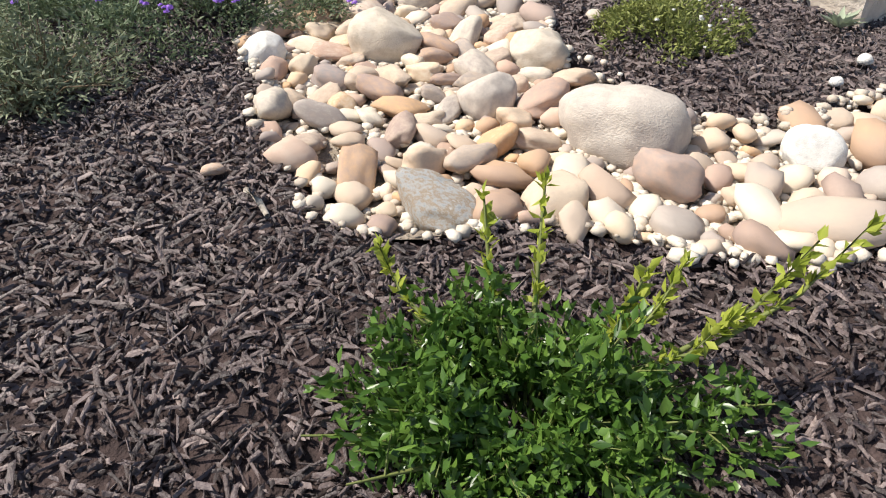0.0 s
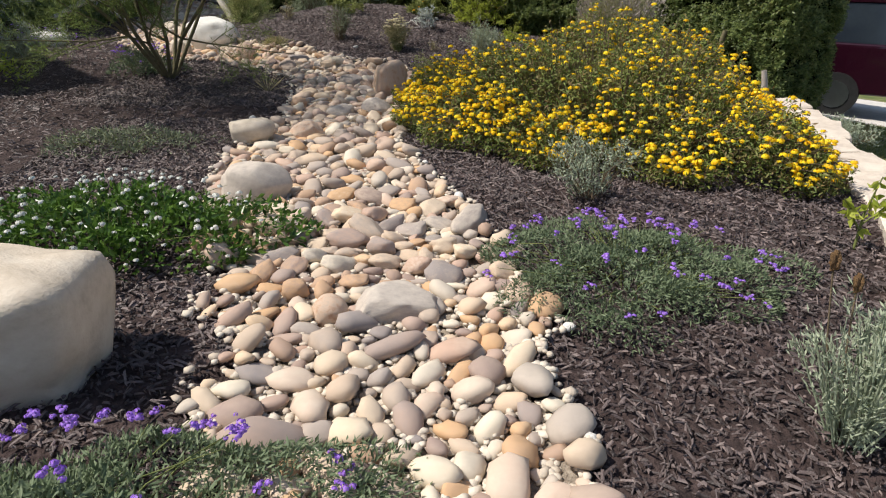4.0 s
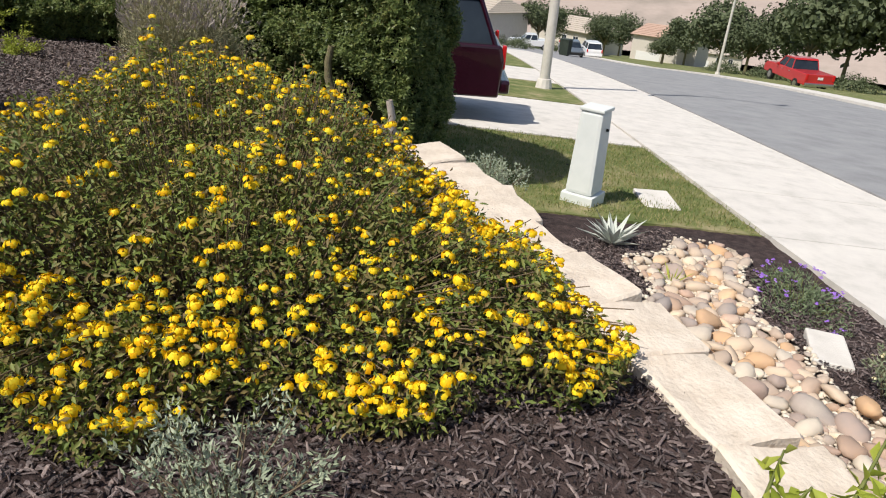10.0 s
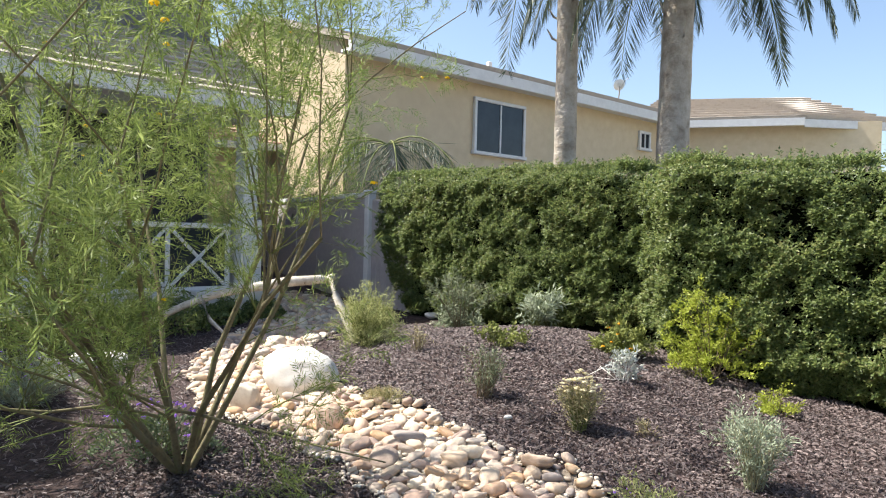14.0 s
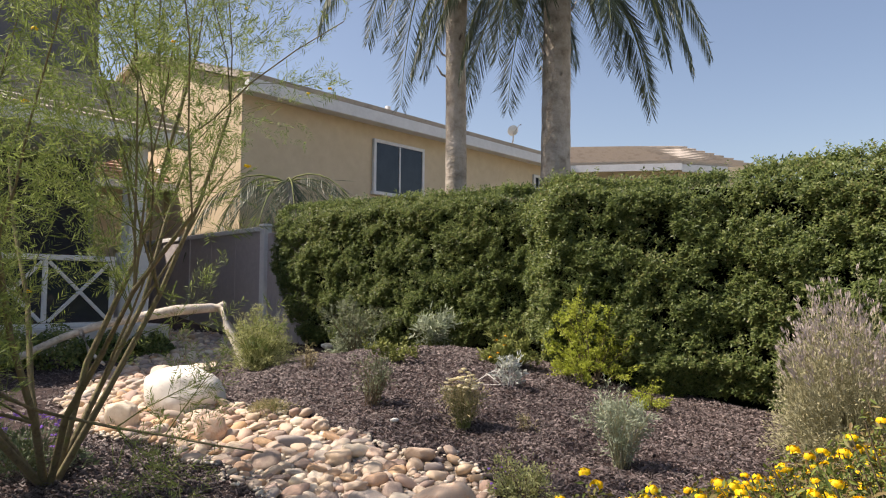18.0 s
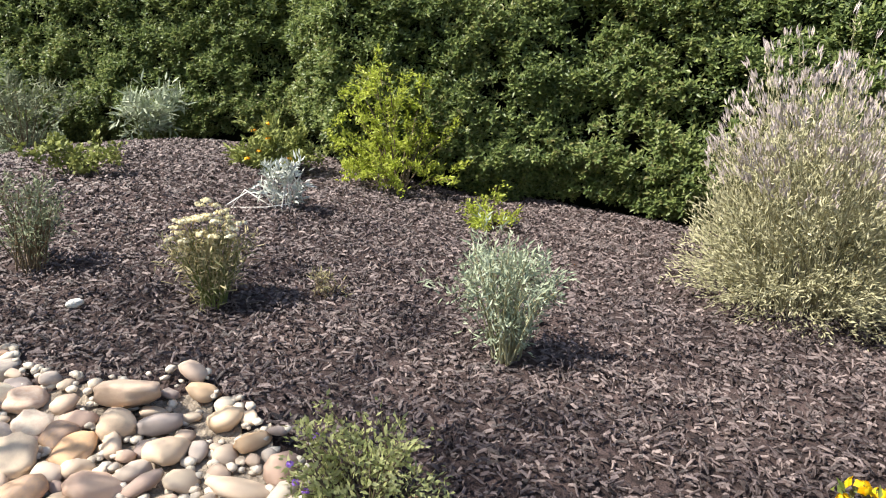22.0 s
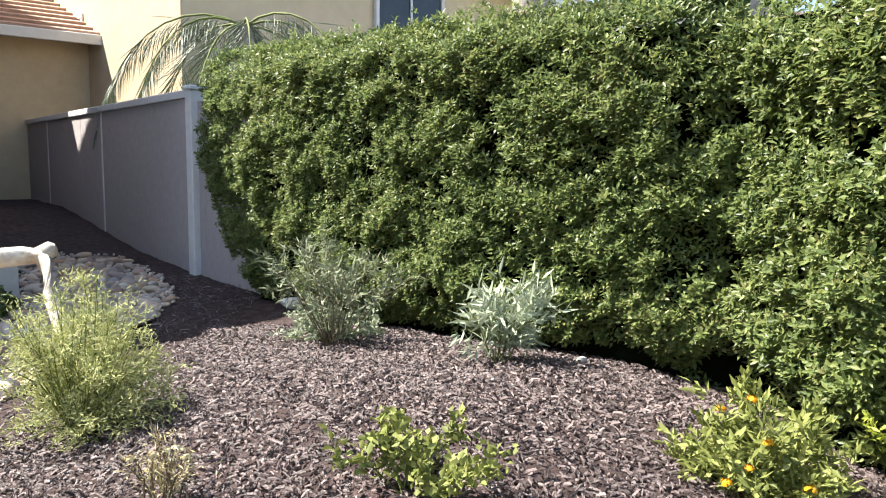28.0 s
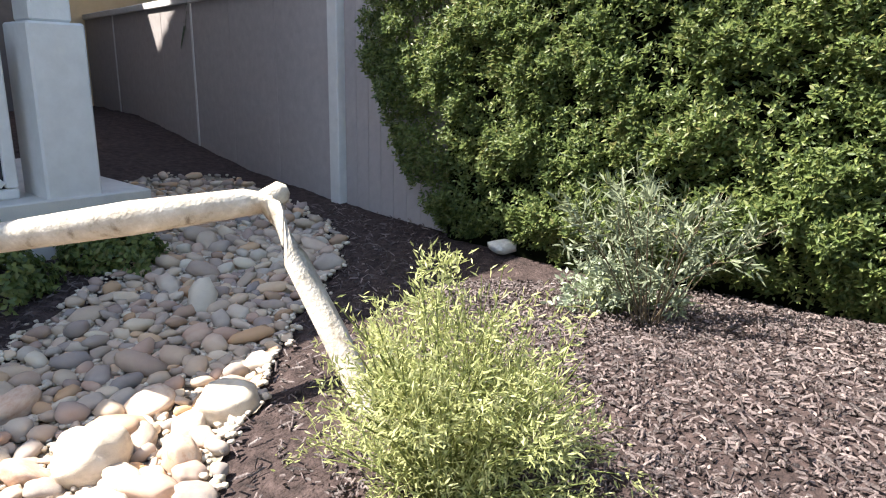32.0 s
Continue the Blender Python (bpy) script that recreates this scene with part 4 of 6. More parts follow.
def shrub(name, x, y, rx, ry, h, leaf_mat, n_leaf, ll, lw, label, category="shrub", stems=40, stem_mat=None, spread=0.7, flowers=None, t0=0.15, group="", r0=0.004, dome=False, twigs=3):
    """A shrub of bent stems set with leaves. flowers: (material, count, size, label)."""
    e = empty(name, x, y, gz(x, y) + 0.012, 0, label, category, group)
    L = stems_dome(stems, rx, ry, h, r0) if dome else stems_fan(stems, rx, ry, h, r0)
    S = side_twigs(L, twigs, 0.22 * max(h, rx) + 0.02)
    stuff(part("twig_mass", tubes("twig_mass", L + S[::2], stem_mat or TWIG, 4), stem_mat or TWIG, e))
    n_leaf = int(n_leaf * 1.35)
    P, D = on_lines(L + S, n_leaf, t0)
    P = P + R.normal(0, 0.014, P.shape)
    part("foliage", leaves("foliage", P, D * 0.7 + R.normal(0, spread, P.shape), ll * (0.6 + 0.7 * R.rand(n_leaf)), lw, leaf_mat, 0.15), leaf_mat, e)
    if flowers:
        fm, k, sz, fl = flowers
        tips = np.array([ln[-1][0][:] for ln in L])
        T = tips[R.choice(len(tips), k, replace=k > len(tips))] + R.normal(0, 0.015, (k, 3))
        part("blossom", blobs("blossom", T, sz, fm), fm, e, fl)
    return e


def patch(name, outline_c, rx, ry, h, leaf_mat, n_leaf, ll, lw, label, flowers=None, turn=0, category="groundcover", spikes=0):
    """A low mound of foliage over an oval."""
    x, y = outline_c
    e = empty(name, x, y, gz(x, y), turn, label, category)
    a, q = R.rand(n_leaf) * 6.283, np.sqrt(R.rand(n_leaf))
    edge = 1 + 0.16 * np.sin(3 * a + 1) + 0.1 * np.sin(7 * a)
    X, Y = rx * q * edge * np.cos(a), ry * q * edge * np.sin(a)
    top = h * np.sqrt(np.maximum(0.03, 1 - q ** 2.4)) * (0.8 + 0.3 * np.sin(X * 11) * np.sin(Y * 13))
    Z = top * (1 - 0.75 * R.rand(n_leaf) ** 2)
    keep = R.rand(n_leaf) < np.clip(1.2 - 0.75 * q + 0.55 * np.sin(13 * X + 3) * np.sin(12 * Y + 1), 0.12, 1)
    X, Y, Z, a, q = X[keep], Y[keep], Z[keep], a[keep], q[keep]
    n_leaf = len(X)
    P = np.stack([X, Y, Z], 1)
    D = np.stack([np.cos(a) * q, np.sin(a) * q, 0.5 + 0 * q], 1) + R.normal(0, 0.9, P.shape)
    part("foliage", leaves("foliage", P, D, ll * (0.5 + R.rand(n_leaf)), lw, leaf_mat, 0.15), leaf_mat, e)
    L = stems_fan(40 + spikes, rx * 0.95, ry * 0.95, h * 1.05, 0.003, base=rx * 0.4)
    stuff(part("twig_mass", tubes("twig_mass", L, STEM_GREEN, 4), STEM_GREEN, e))
    if flowers:
        fm, k, sz, fl = flowers
        a, q = R.rand(k) * 6.283, np.sqrt(R.rand(k))
        X, Y = rx * q * np.cos(a), ry * q * np.sin(a)
        Z = h * np.sqrt(np.maximum(0.03, 1 - q ** 2.4)) * 1.02 + 0.02 + 0.05 * R.rand(k)
        C = np.stack([X, Y, Z], 1)
        if sz >= 0.025:
            C = np.repeat(C, 5, 0) + R.normal(0, sz * 0.36, (k * 5, 3)) * np.array([1, 1, 0.45])
            sz = sz * 0.5
        part("blossom", blobs("blossom", C, sz * (0.7 + 0.6 * R.rand(len(C))), fm), fm, e, fl)
    return e


def inside_poly(x, y, poly):
    ins = np.zeros(x.shape, bool)
    j = len(poly) - 1
    for i in range(len(poly)):
        xi, yi = poly[i]
        xj, yj = poly[j]
        c = ((yi > y) != (yj > y)) & (x < (xj - xi) * (y - yi) / (yj - yi + 1e-12) + xi)
        ins ^= c
        j = i
    return ins


def edge_dist(x, y, poly):
    best = np.full(x.shape, 9.0)
    for (ax, ay), (bx, by) in zip(poly, poly[1:] + poly[:1]):
        dx, dy = bx - ax, by - ay
        t = np.clip(((x - ax) * dx + (y - ay) * dy) / (dx * dx + dy * dy), 0, 1)
        best = np.minimum(best, np.hypot(x - ax - dx * t, y - ay - dy * t))
    return best


LANTANA = [(-.8, 7.3), (-.5, 6.5), (.03, 6.0), (.8, 5.7), (1.4, 5.3), (1.9, 5.45), (2.12, 6.0), (2.2, 6.8), (2.2, 7.9), (1.9, 8.8), (1.45, 9.05), (.75, 8.95), (-.1, 8.7), (-.75, 8.25)]
LO = np.array([1.0, 7.3, gz(1.0, 7.3)])
lantana = empty("lantana", LO[0], LO[1], LO[2], 0, "broad spreading lantana shrub covered in bright yellow flower heads", "shrub")


def lantana_top(x, y):
    d = edge_dist(x, y, LANTANA)
    dome = (0.46 + 0.3 * np.clip((x - 0.1) / 1.5, 0, 1) * np.clip((y - 6.3) / 1.4, 0, 1)) * np.clip(d / 0.85, 0, 1) ** 0.55
    k = np.clip(d / 0.3, 0, 1)
    return np.maximum(height(x, y), 0.0) + 0.05 + dome + (0.10 * np.sin(x * 4.1 + 1) * np.sin(y * 3.7) + 0.06 * np.sin(x * 11 + y * 9) + 0.05 * np.sin(x * 19 - y * 13)) * k


def lant_points(n, depth):
    x, y = R.uniform(-0.95, 2.9, n * 2 + 40), R.uniform(5.2, 9.5, n * 2 + 40)
    ok = inside_poly(x + 0.08 * np.sin(y * 9), y + 0.08 * np.sin(x * 8), LANTANA)
    x, y = x[ok][:n], y[ok][:n]
    base = height(x, y)
    t = lantana_top(x, y) + 0.07 * R.rand(len(x)) ** 3
    z = t - (t - base) * depth * R.rand(len(x)) ** 1.5
    return np.stack([x, y, z], 1)


P = lant_points(72000, 0.85)
D, U = facing(np.array([-0.3, -0.2, 0.8]) + R.normal(0, 0.6, P.shape))
part("foliage", leaves("foliage", P - LO, D, 0.022 + 0.024 * R.rand(len(P)), 0.0135, LEAF_LANT, 0.25, U), LEAF_LANT, lantana)
P = lant_points(6200, 0.12) + np.array([0, 0, 0.02])
dd = edge_dist(P[:, 0], P[:, 1], LANTANA)
dens = np.clip(0.95 - 0.85 * np.clip(dd / 0.8, 0, 1) + 0.35 * np.clip((0.2 - P[:, 0]) / 1.0, 0, 1), 0.2, 1) * (0.45 + 0.55 * np.clip(1.5 * np.sin(P[:, 0] * 7 + 2 * np.sin(P[:, 1] * 5)) + 0.6, 0, 1))
P = P[R.rand(len(P)) < dens]
part("blossom", blobs("blossom", P - LO, 0.024 + 0.026 * R.rand(len(P)), YELLOW), YELLOW, lantana, "bright yellow flower heads")
L = []
for _ in range(1100):
    p = lant_points(1, 0.0)
    if len(p) == 0:
        continue
    x, y, z = p[0] - LO
    b = Vector((x * 0.7, y * 0.7, 0.02))
    L.append([(b, 0.005), (b.lerp(Vector((x, y, z)), 0.6) + Vector((0, 0, 0.05)), 0.004), (Vector((x, y, z + 0.03)), 0.002)])
stuff(part("twig_mass", tubes("twig_mass", L, TWIG, 4), TWIG, lantana))

# ---- the planted beds ----
patch("verbena", (-1.5, 2.72), 0.88, 0.62, 0.24, LEAF_VERB, 38000, 0.026, 0.008, "sprawling verbena with ferny leaves and violet flowers", (PURPLE, 110, 0.034, "violet verbena flower heads"), 20)
patch("verbena", (0.35, 4.35), 0.66, 0.54, 0.17, LEAF_VERB, 22000, 0.026, 0.007, "spreading verbena with sparse violet flowers on mulch", (PURPLE, 60, 0.03, "violet verbena flower heads"), -10, spikes=30)
patch("daisy_mound", (0.45, 2.6), 0.27, 0.25, 0.18, LEAF_OLIVE, 5500, 0.022, 0.009, "low bright green mound with tiny white flowers", (WHITE_FL, 60, 0.012, "tiny white flowers"))
patch("white_flower_bed", (-2.05, 4.75), 0.8, 0.52, 0.26, LEAF_BRIGHT, 8000, 0.042, 0.02, "low leafy plant with small white flowers behind a boulder", (WHITE_FL, 130, 0.024, "small white flowers"))
patch("grey_groundcover", (-2.75, 6.6), 0.6, 0.36, 0.12, LEAF_GREY, 2600, 0.04, 0.01, "sparse dusty grey-green groundcover on mulch")
patch("blue_sage", (-3.75, 9.7), 0.4, 0.3, 0.3, LEAF_VERB, 2500, 0.05, 0.012, "green clump with violet flower spikes in the shade", (PURPLE, 40, 0.03, "violet flower spikes"))
lav = shrub("lavender", 0.72, 3.3, 0.22, 0.2, 0.44, LEAF_SAGE, 2700, 0.03, 0.006, "grey-green lavender with upright stems and brown seed heads", "lavender", 46, LEAF_SAGE, 0.34, t0=0.05, r0=0.004, twigs=1)
for dx, dy, hh in ((-.13, .06, .53), (-.02, .1, .44), (.16, -.02, .36), (.28, .05, .34)):
    part("seed_stalk", tubes("seed_stalk", [[(Vector((dx * .3, dy * .3, 0)), .004), (Vector((dx * .8, dy * .8, hh * .6)), .003), (Vector((dx, dy, hh)), .003)]], TWIG, 5), TWIG, lav)
    part("seed_head", rock_mesh("seed_head", 91, 4, .5, SEED_BROWN), SEED_BROWN, lav, "dry brown seed head").matrix_basis = pose(dx, dy, hh + .025) @ Matrix.Diagonal((.013, .013, .03, 1))
shrub("sage", 0.4, 5.4, 0.34, 0.28, 0.36, LEAF_SAGE, 1900, 0.024, 0.008, "small grey-green sage shrub in front of lantana", "shrub", 34, TWIG, 0.5)
bright = shrub("bright_shrub", 0.03, 0.78, 0.42, 0.27, 0.15, LEAF_BRIGHT, 5000, 0.03, 0.0135, "glossy bright green shrub with crinkled leaves on mulch", "shrub", 70, STEM_GREEN, 0.8, r0=0.005, dome=True)
L = []
for dx, dy, h in ((-0.28, 0.2, .2), (-0.1, 0.22, .32), (0.0, 0.26, .34), (0.16, 0.1, .28), (0.3, 0.1, .2), (0.42, 0.18, .3), (0.5, 0.2, .34), (0.24, 0.2, .22)):
    L.append([(Vector((dx * 0.5, dy * 0.4, 0.1)), 0.006), (Vector((dx * 0.85, dy * 0.8, h * 0.6)), 0.004), (Vector((dx * 1.05, dy * 1.1, h * 0.95)), 0.002)])
part("shoot", tubes("shoot", L, STEM_GREEN, 5), STEM_GREEN, bright, "upright yellow-green shoots")
P, D = on_lines(L, 420, 0.2)
part("shoot_leaf", leaves("shoot_leaf", P, D + R.normal(0, 0.7, P.shape), 0.03, 0.014, LEAF_YELLOW, 0.2), LEAF_YELLOW, bright)["kind"] = "stuff"
shrub("yellowish_shrub", -1.55, 1.8, 0.4, 0.32, 0.26, LEAF_GREY, 3600, 0.03, 0.008, "sparse yellow-green twiggy shrub on dark mulch", "shrub", 60, TWIG, 0.7, dome=True)
for i, (x, y, s) in enumerate(((-1.19, 0.84, .1), (-1.32, 0.92, .09), (-1.07, 0.75, .07))):
    e = empty("succulent", x, y, gz(x, y) + 0.02, 40 * i, "small dusky maroon rosette succulent in mulch", "succulent", "succulents at the bed's edge")
    for ring, (n, l, up) in enumerate(((7, 1.0, .35), (6, .75, .9), (4, .5, 1.8))):
        for k in range(n):
            a = 6.283 * (k + 0.5 * ring) / n
            part("leaf", leaves("leaf", [(0, 0, 0.01 * ring)], [(math.cos(a), math.sin(a), up)], s * l, s * 0.55, BOULDER_RED, 0.3, np.array([[0, 0, 1.0]])), BOULDER_RED, e)
shrub("mat_grass", -1.25, 0.55, 0.18, 0.16, 0.14, LEAF_VERB, 500, 0.09, 0.006, "thin-leaved grey green tuft on mulch", "plant", 14, STEM_GREEN, 0.4)

# peppers by the wall
for x, y, h, lean in ((1.52, 4.65, .36, .02), (1.67, 4.52, .42, .08)):
    e = empty("pepper_plant", x, y, gz(x, y), 0, "small leafy pepper plant wilting beside the stone wall", "plant", "pepper plants at the wall")
    L = [[(Vector((0, 0, 0)), .007), (Vector((lean, .02, h * .5)), .006), (Vector((lean * 2 + 0.03, .03, h)), .003)], [(Vector((0, 0, h * .35)), .005), (Vector((.06, -.03, h * .6)), .004), (Vector((.1, -.05, h * .8)), .003)], [(Vector((0, 0, h * .3)), .005), (Vector((-.05, .03, h * .55)), .004), (Vector((-.08, .04, h * .7)), .003)]]
    part("stem", tubes("stem", L, STEM_GREEN, 6), STEM_GREEN, e)
    P, D = on_lines(L, 60, 0.3)
    part("foliage", leaves("foliage", P, R.normal(0, 0.8, P.shape) + np.array([0, 0, -0.5]), 0.06, 0.03, LEAF_YELLOW, 0.2), LEAF_YELLOW, e)

# street-side bed
shrub("olive_bush", 3.45, 8.15, 0.5, 0.42, 0.55, LEAF_SAGE, 3600, 0.035, 0.01, "silvery grey bush beside the lawn", "shrub", 60, TWIG, 0.6)
patch("purple_sage", (4.6, 6), 0.55, 0.3, 0.14, LEAF_VERB, 2600, 0.03, 0.01, "low green clump with purple flowers by the pavement", (PURPLE, 40, 0.025, "purple flowers"), 40)
shrub("dry_brush", 3.8, 5.05, 0.27, 0.22, 0.3, LEAF_GREY, 700, 0.035, 0.01, "sparse twiggy grey shrub with faded flower heads", "shrub", 24, TWIG, 0.6, (CREAM_FL, 20, 0.02, "faded cream flowers"))


def rosette(name, x, y, n, length, width, m, label, lift=0.0):
    e = empty(name, x, y, gz(x, y) + lift, 0, label, "succulent")
    for k in range(n):
        a = 2.4 * k
        up = 0.35 + 1.1 * (k / n)
        part("leaf", leaves("leaf", [(0, 0, 0)], [(math.cos(a), math.sin(a), up)], length * R.uniform(.8, 1.1), width, m, 0.3, np.array([[0, 0, 1.0]])), m, e)
    return e


rosette("agave", 4.2, 7.35, 26, .32, .05, LEAF_SILVER, "silvery agave rosette in street-side mulch")
rosette("agave", 3, 5.9, 9, .2, .03, LEAF_SILVER, "narrow grey agave between wall and creek")
rosette("ornamental_grass", 4.05, 6.65, 14, .2, .012, LEAF_YELLOW, "small striped yellow-green grass tuft among stones")
for nm, x, y, sx, sy, rz in (("stepping_stone", 4, 5.5, .4, .22, 35), ("utility_slab", 5.78, 8.13, .55, .36, 53)):
    ob = part(nm, box(sx, sy, .06, (0, 0, 0), .012), CONCRETE, None)
    ob.matrix_basis = pose(x, y, gz(x, y) - 0.012, 0, 0, rz)
    tagged(ob, "flat pale concrete slab set in the mulch" if sx < .5 else "rectangular concrete utility box cover set in the lawn", "slab")
ped = empty("utility_pedestal", 4.9, 8.35, gz(4.9, 8.35), 20, "pale grey-green tapered plastic utility pedestal on the lawn", "pedestal")
bm = box(.28, .28, .8, (0, 0, 0.12), .035, 2, .82)
part("cover", bm, PLASTIC_GREY, ped)
part("base", box(.33, .33, .14, (0, 0, -0.02), .012), PLASTIC_GREY, ped)
part("cap", box(.25, .25, .035, (0, 0, 0.915), .012), PLASTIC_GREY, ped)
part("lock", cyl(.015, .012, .02, (0.0, -.125, .75), 10, "y"), RUBBER, ped)

# the mound
yar = shrub("yarrow", -0.92, 10.72, 0.16, 0.14, 0.34, LEAF_STRAW, 1500, 0.04, 0.007, "upright yarrow with flat cream flower heads", "flower", 40, STEM_GREEN, 0.4, None)
P = np.array([[0.15 * math.cos(a) * q, 0.13 * math.sin(a) * q, 0.43 - 0.14 * q + 0.02 * math.sin(9 * a)] for a, q in ((i * 2.4, math.sqrt(i / 26)) for i in range(26))])
for k in range(3):
    part("flower_head", blobs("flower_head", np.repeat(P[k::3], 5, 0) + R.normal(0, 0.011, (len(P[k::3]) * 5, 3)) * np.array([1, 1, .3]), 0.026, CREAM_FL, 0.3), CREAM_FL, yar, "flat cream yarrow heads")["kind"] = "stuff"
shrub("lavender", 0.15, 10.08, 0.22, 0.2, 0.48, LEAF_SAGE, 2000, 0.036, 0.008, "silvery upright lavender standing in mulch", "lavender", 46, LAV_BUSH, 0.45, group="lavenders on the mound", t0=0.05)
shrub("sage", -0.5, 9.42, 0.24, 0.2, 0.25, LEAF_PALE, 1500, 0.022, 0.01, "small grey-green sage with a few pink flowers", "shrub", 34, TWIG, 0.6, (PURPLE, 5, 0.02, "pink flowers"), dome=True)
shrub("grey_shrub", -1.7, 11.15, 0.2, 0.18, 0.4, LEAF_GREY, 1300, 0.03, 0.007, "thin grey-green shrub on the mound", "shrub", 36, TWIG, 0.4)
patch("thyme_tuft", (-2.5, 11), 0.2, 0.16, 0.13, LEAF_STRAW, 1500, 0.04, 0.005, "low yellow-green grassy tuft on mulch")
art = shrub("dusty_miller", -0.56, 11.8, 0.17, 0.14, 0.27, LEAF_SILVER, 340, 0.05, 0.014, "white woolly dusty miller with bare pale stems", "plant", 14, BOULDER_WHITE, 0.6)
L = [[(Vector((-.05, 0, 0)), .005), (Vector((-.2, -.03, .12)), .004), (Vector((-.28, -.02, .02)), .003)], [(Vector((0, 0, .02)), .005), (Vector((-.12, -.1, .16)), .004), (Vector((-.3, -.08, .05)), .003)], [(Vector((-.28, -.02, .02)), .004), (Vector((-.1, -.06, .02)), .004), (Vector((.05, -.04, .03)), .003)]]
part("bare_stem", tubes("bare_stem", L, BOULDER_WHITE, 5), BOULDER_WHITE, art, "bare pale stems")
shrub("marigold", -0.55, 12.7, 0.36, 0.3, 0.32, LEAF_OLIVE, 2200, 0.05, 0.018, "bushy green plant with a few orange flowers under the hedge", "plant", 40, STEM_GREEN, 0.7, (ORANGE_FL, 8, 0.035, "orange flowers"), dome=True)
nan = shrub("feathery_shrub", 0.3, 12.55, 0.54, 0.4, 0.92, LEAF_YELLOW, 6000, 0.034, 0.013, "bright yellow-green feathery shrub growing against the hedge", "shrub", 24, TWIG, 0.8, t0=0.35, r0=0.006, dome=True, twigs=5)
shrub("feathery_seedling", 0.68, 11.7, 0.2, 0.17, 0.27, LEAF_YELLOW, 900, 0.026, 0.012, "small yellow-green feathery seedling on mulch", "plant", 16, TWIG, 0.8, dome=True)
shrub("sage", -1.5, 13.9, 0.3, 0.24, 0.5, LEAF_SAGE, 620, 0.1, 0.018, "silvery long-leaved sage below the hedge", "shrub", 20, STEM_GREEN, 0.6)
shrub("dusty_miller", -2.7, 15.0, 0.42, 0.3, 0.3, LEAF_SAGE, 1300, 0.045, 0.022, "pale-leaved spreading plant at the hedge's foot", "plant", 40, STEM_GREEN, 0.8, dome=True)
shrub("willowy_shrub", -2.6, 14.7, 0.7, 0.45, 0.7, LEAF_GREY, 1300, 0.075, 0.012, "open willowy shrub with narrow grey-green leaves", "shrub", 24, TWIG, 0.6, t0=0.3)
shrub("feathery_bush", -3.42, 13.2, 0.45, 0.42, 0.74, LEAF_PALE, 13000, 0.03, 0.0065, "dense feathery light green bush beside the creek", "shrub", 150, STEM_GREEN, 0.6, t0=0.2, dome=True)
shrub("lantana_seedling", -1.76, 12.38, 0.32, 0.24, 0.2, LEAF_OLIVE, 620, 0.036, 0.024, "small spreading yellow-green lantana on mulch", "plant", 14, STEM_GREEN, 0.8)
shrub("dry_yarrow", -2.6, 12.35, 0.14, 0.12, 0.24, LEAF_STRAW, 260, 0.04, 0.006, "dried straw-coloured yarrow clump on mulch", "plant", 16, TWIG, 0.5, (CREAM_FL, 6, 0.03, "dried flower heads"))
shrub("dry_yarrow", -0.45, 10.75, 0.1, 0.07, 0.1, LEAF_STRAW, 120, 0.03, 0.006, "orange-brown dry sprig lying on mulch", "plant", 10, TWIG, 0.6)

big = empty("lavender_bush", 1.72, 10.28, gz(1.72, 10.28), 0, "large rounded lavender bush with spent grey-mauve spikes", "lavender")
L = stems_dome(1500, 0.6, 0.58, 1.1, 0.003, base=0.2)
stuff(part("twig_mass", tubes("twig_mass", L[:320], LAV_BUSH, 4), LAV_BUSH, big))
P, D = on_lines(L, 42000, 0.45)
part("foliage", leaves("foliage", P + R.normal(0, .012, P.shape), D + R.normal(0, 0.45, P.shape), 0.032, 0.0065, LAV_BUSH, 0.1), LAV_BUSH, big)
L = [ln for ln in L if ln[-1][0].z > 0.58]
tips = np.array([ln[-1][0][:] for ln in L])
TD = np.array([(Vector(ln[-1][0]) - Vector(ln[1][0]))[:] for ln in L])
P = np.repeat(tips, 6, 0) + R.normal(0, 0.009, (len(tips) * 6, 3))
part("spike", leaves("spike", P, unit(np.repeat(TD, 6, 0)) + R.normal(0, .15, P.shape), 0.042, 0.008, LAV_TIP, 0.3), LAV_TIP, big, "spent mauve-grey flower spikes")

# left of the creek: porch-side bed
patch("mixed_lantana", (-6.4, 9.1), 1.3, 0.7, 0.55, LEAF_YELLOW, 8000, 0.05, 0.025, "leafy lantana with pink and yellow flowers", (ORANGE_FL, 30, 0.04, "pink and yellow flowers"))
shrub("lavender", -5.5, 10.4, 0.75, 0.5, 0.45, LEAF_SAGE, 3600, 0.05, 0.006, "grey lavender clump with purple spikes", "lavender", 70, LAV_BUSH, 0.35, (PURPLE, 60, 0.02, "purple spikes"))
for x, y, s in ((-7.2, 12.9, .55), (-7.8, 11.6, .6), (-6.6, 14.1, .5), (-6.35, 14.95, .36), (-5.98, 15.65, .3), (-6.95, 13.7, .4)):
    e = empty("clipped_bush", x, y, gz(x, y), 0, "dark rounded bush in the porch shade", "shrub", "bushes by the porch")
    P, N = ball_points(2600, s * 1.1, s, s * 0.95, 0.75)
    D, U = facing(N + R.normal(0, .4, N.shape))
    part("foliage", leaves("foliage", P, D, 0.05, 0.03, LEAF_HEDGE, .2, U), LEAF_HEDGE, e)
rosette("dry_grass", -2.15, 8.7, 18, .3, .01, LEAF_STRAW, "dry tan grass tuft beside the narrow creek")

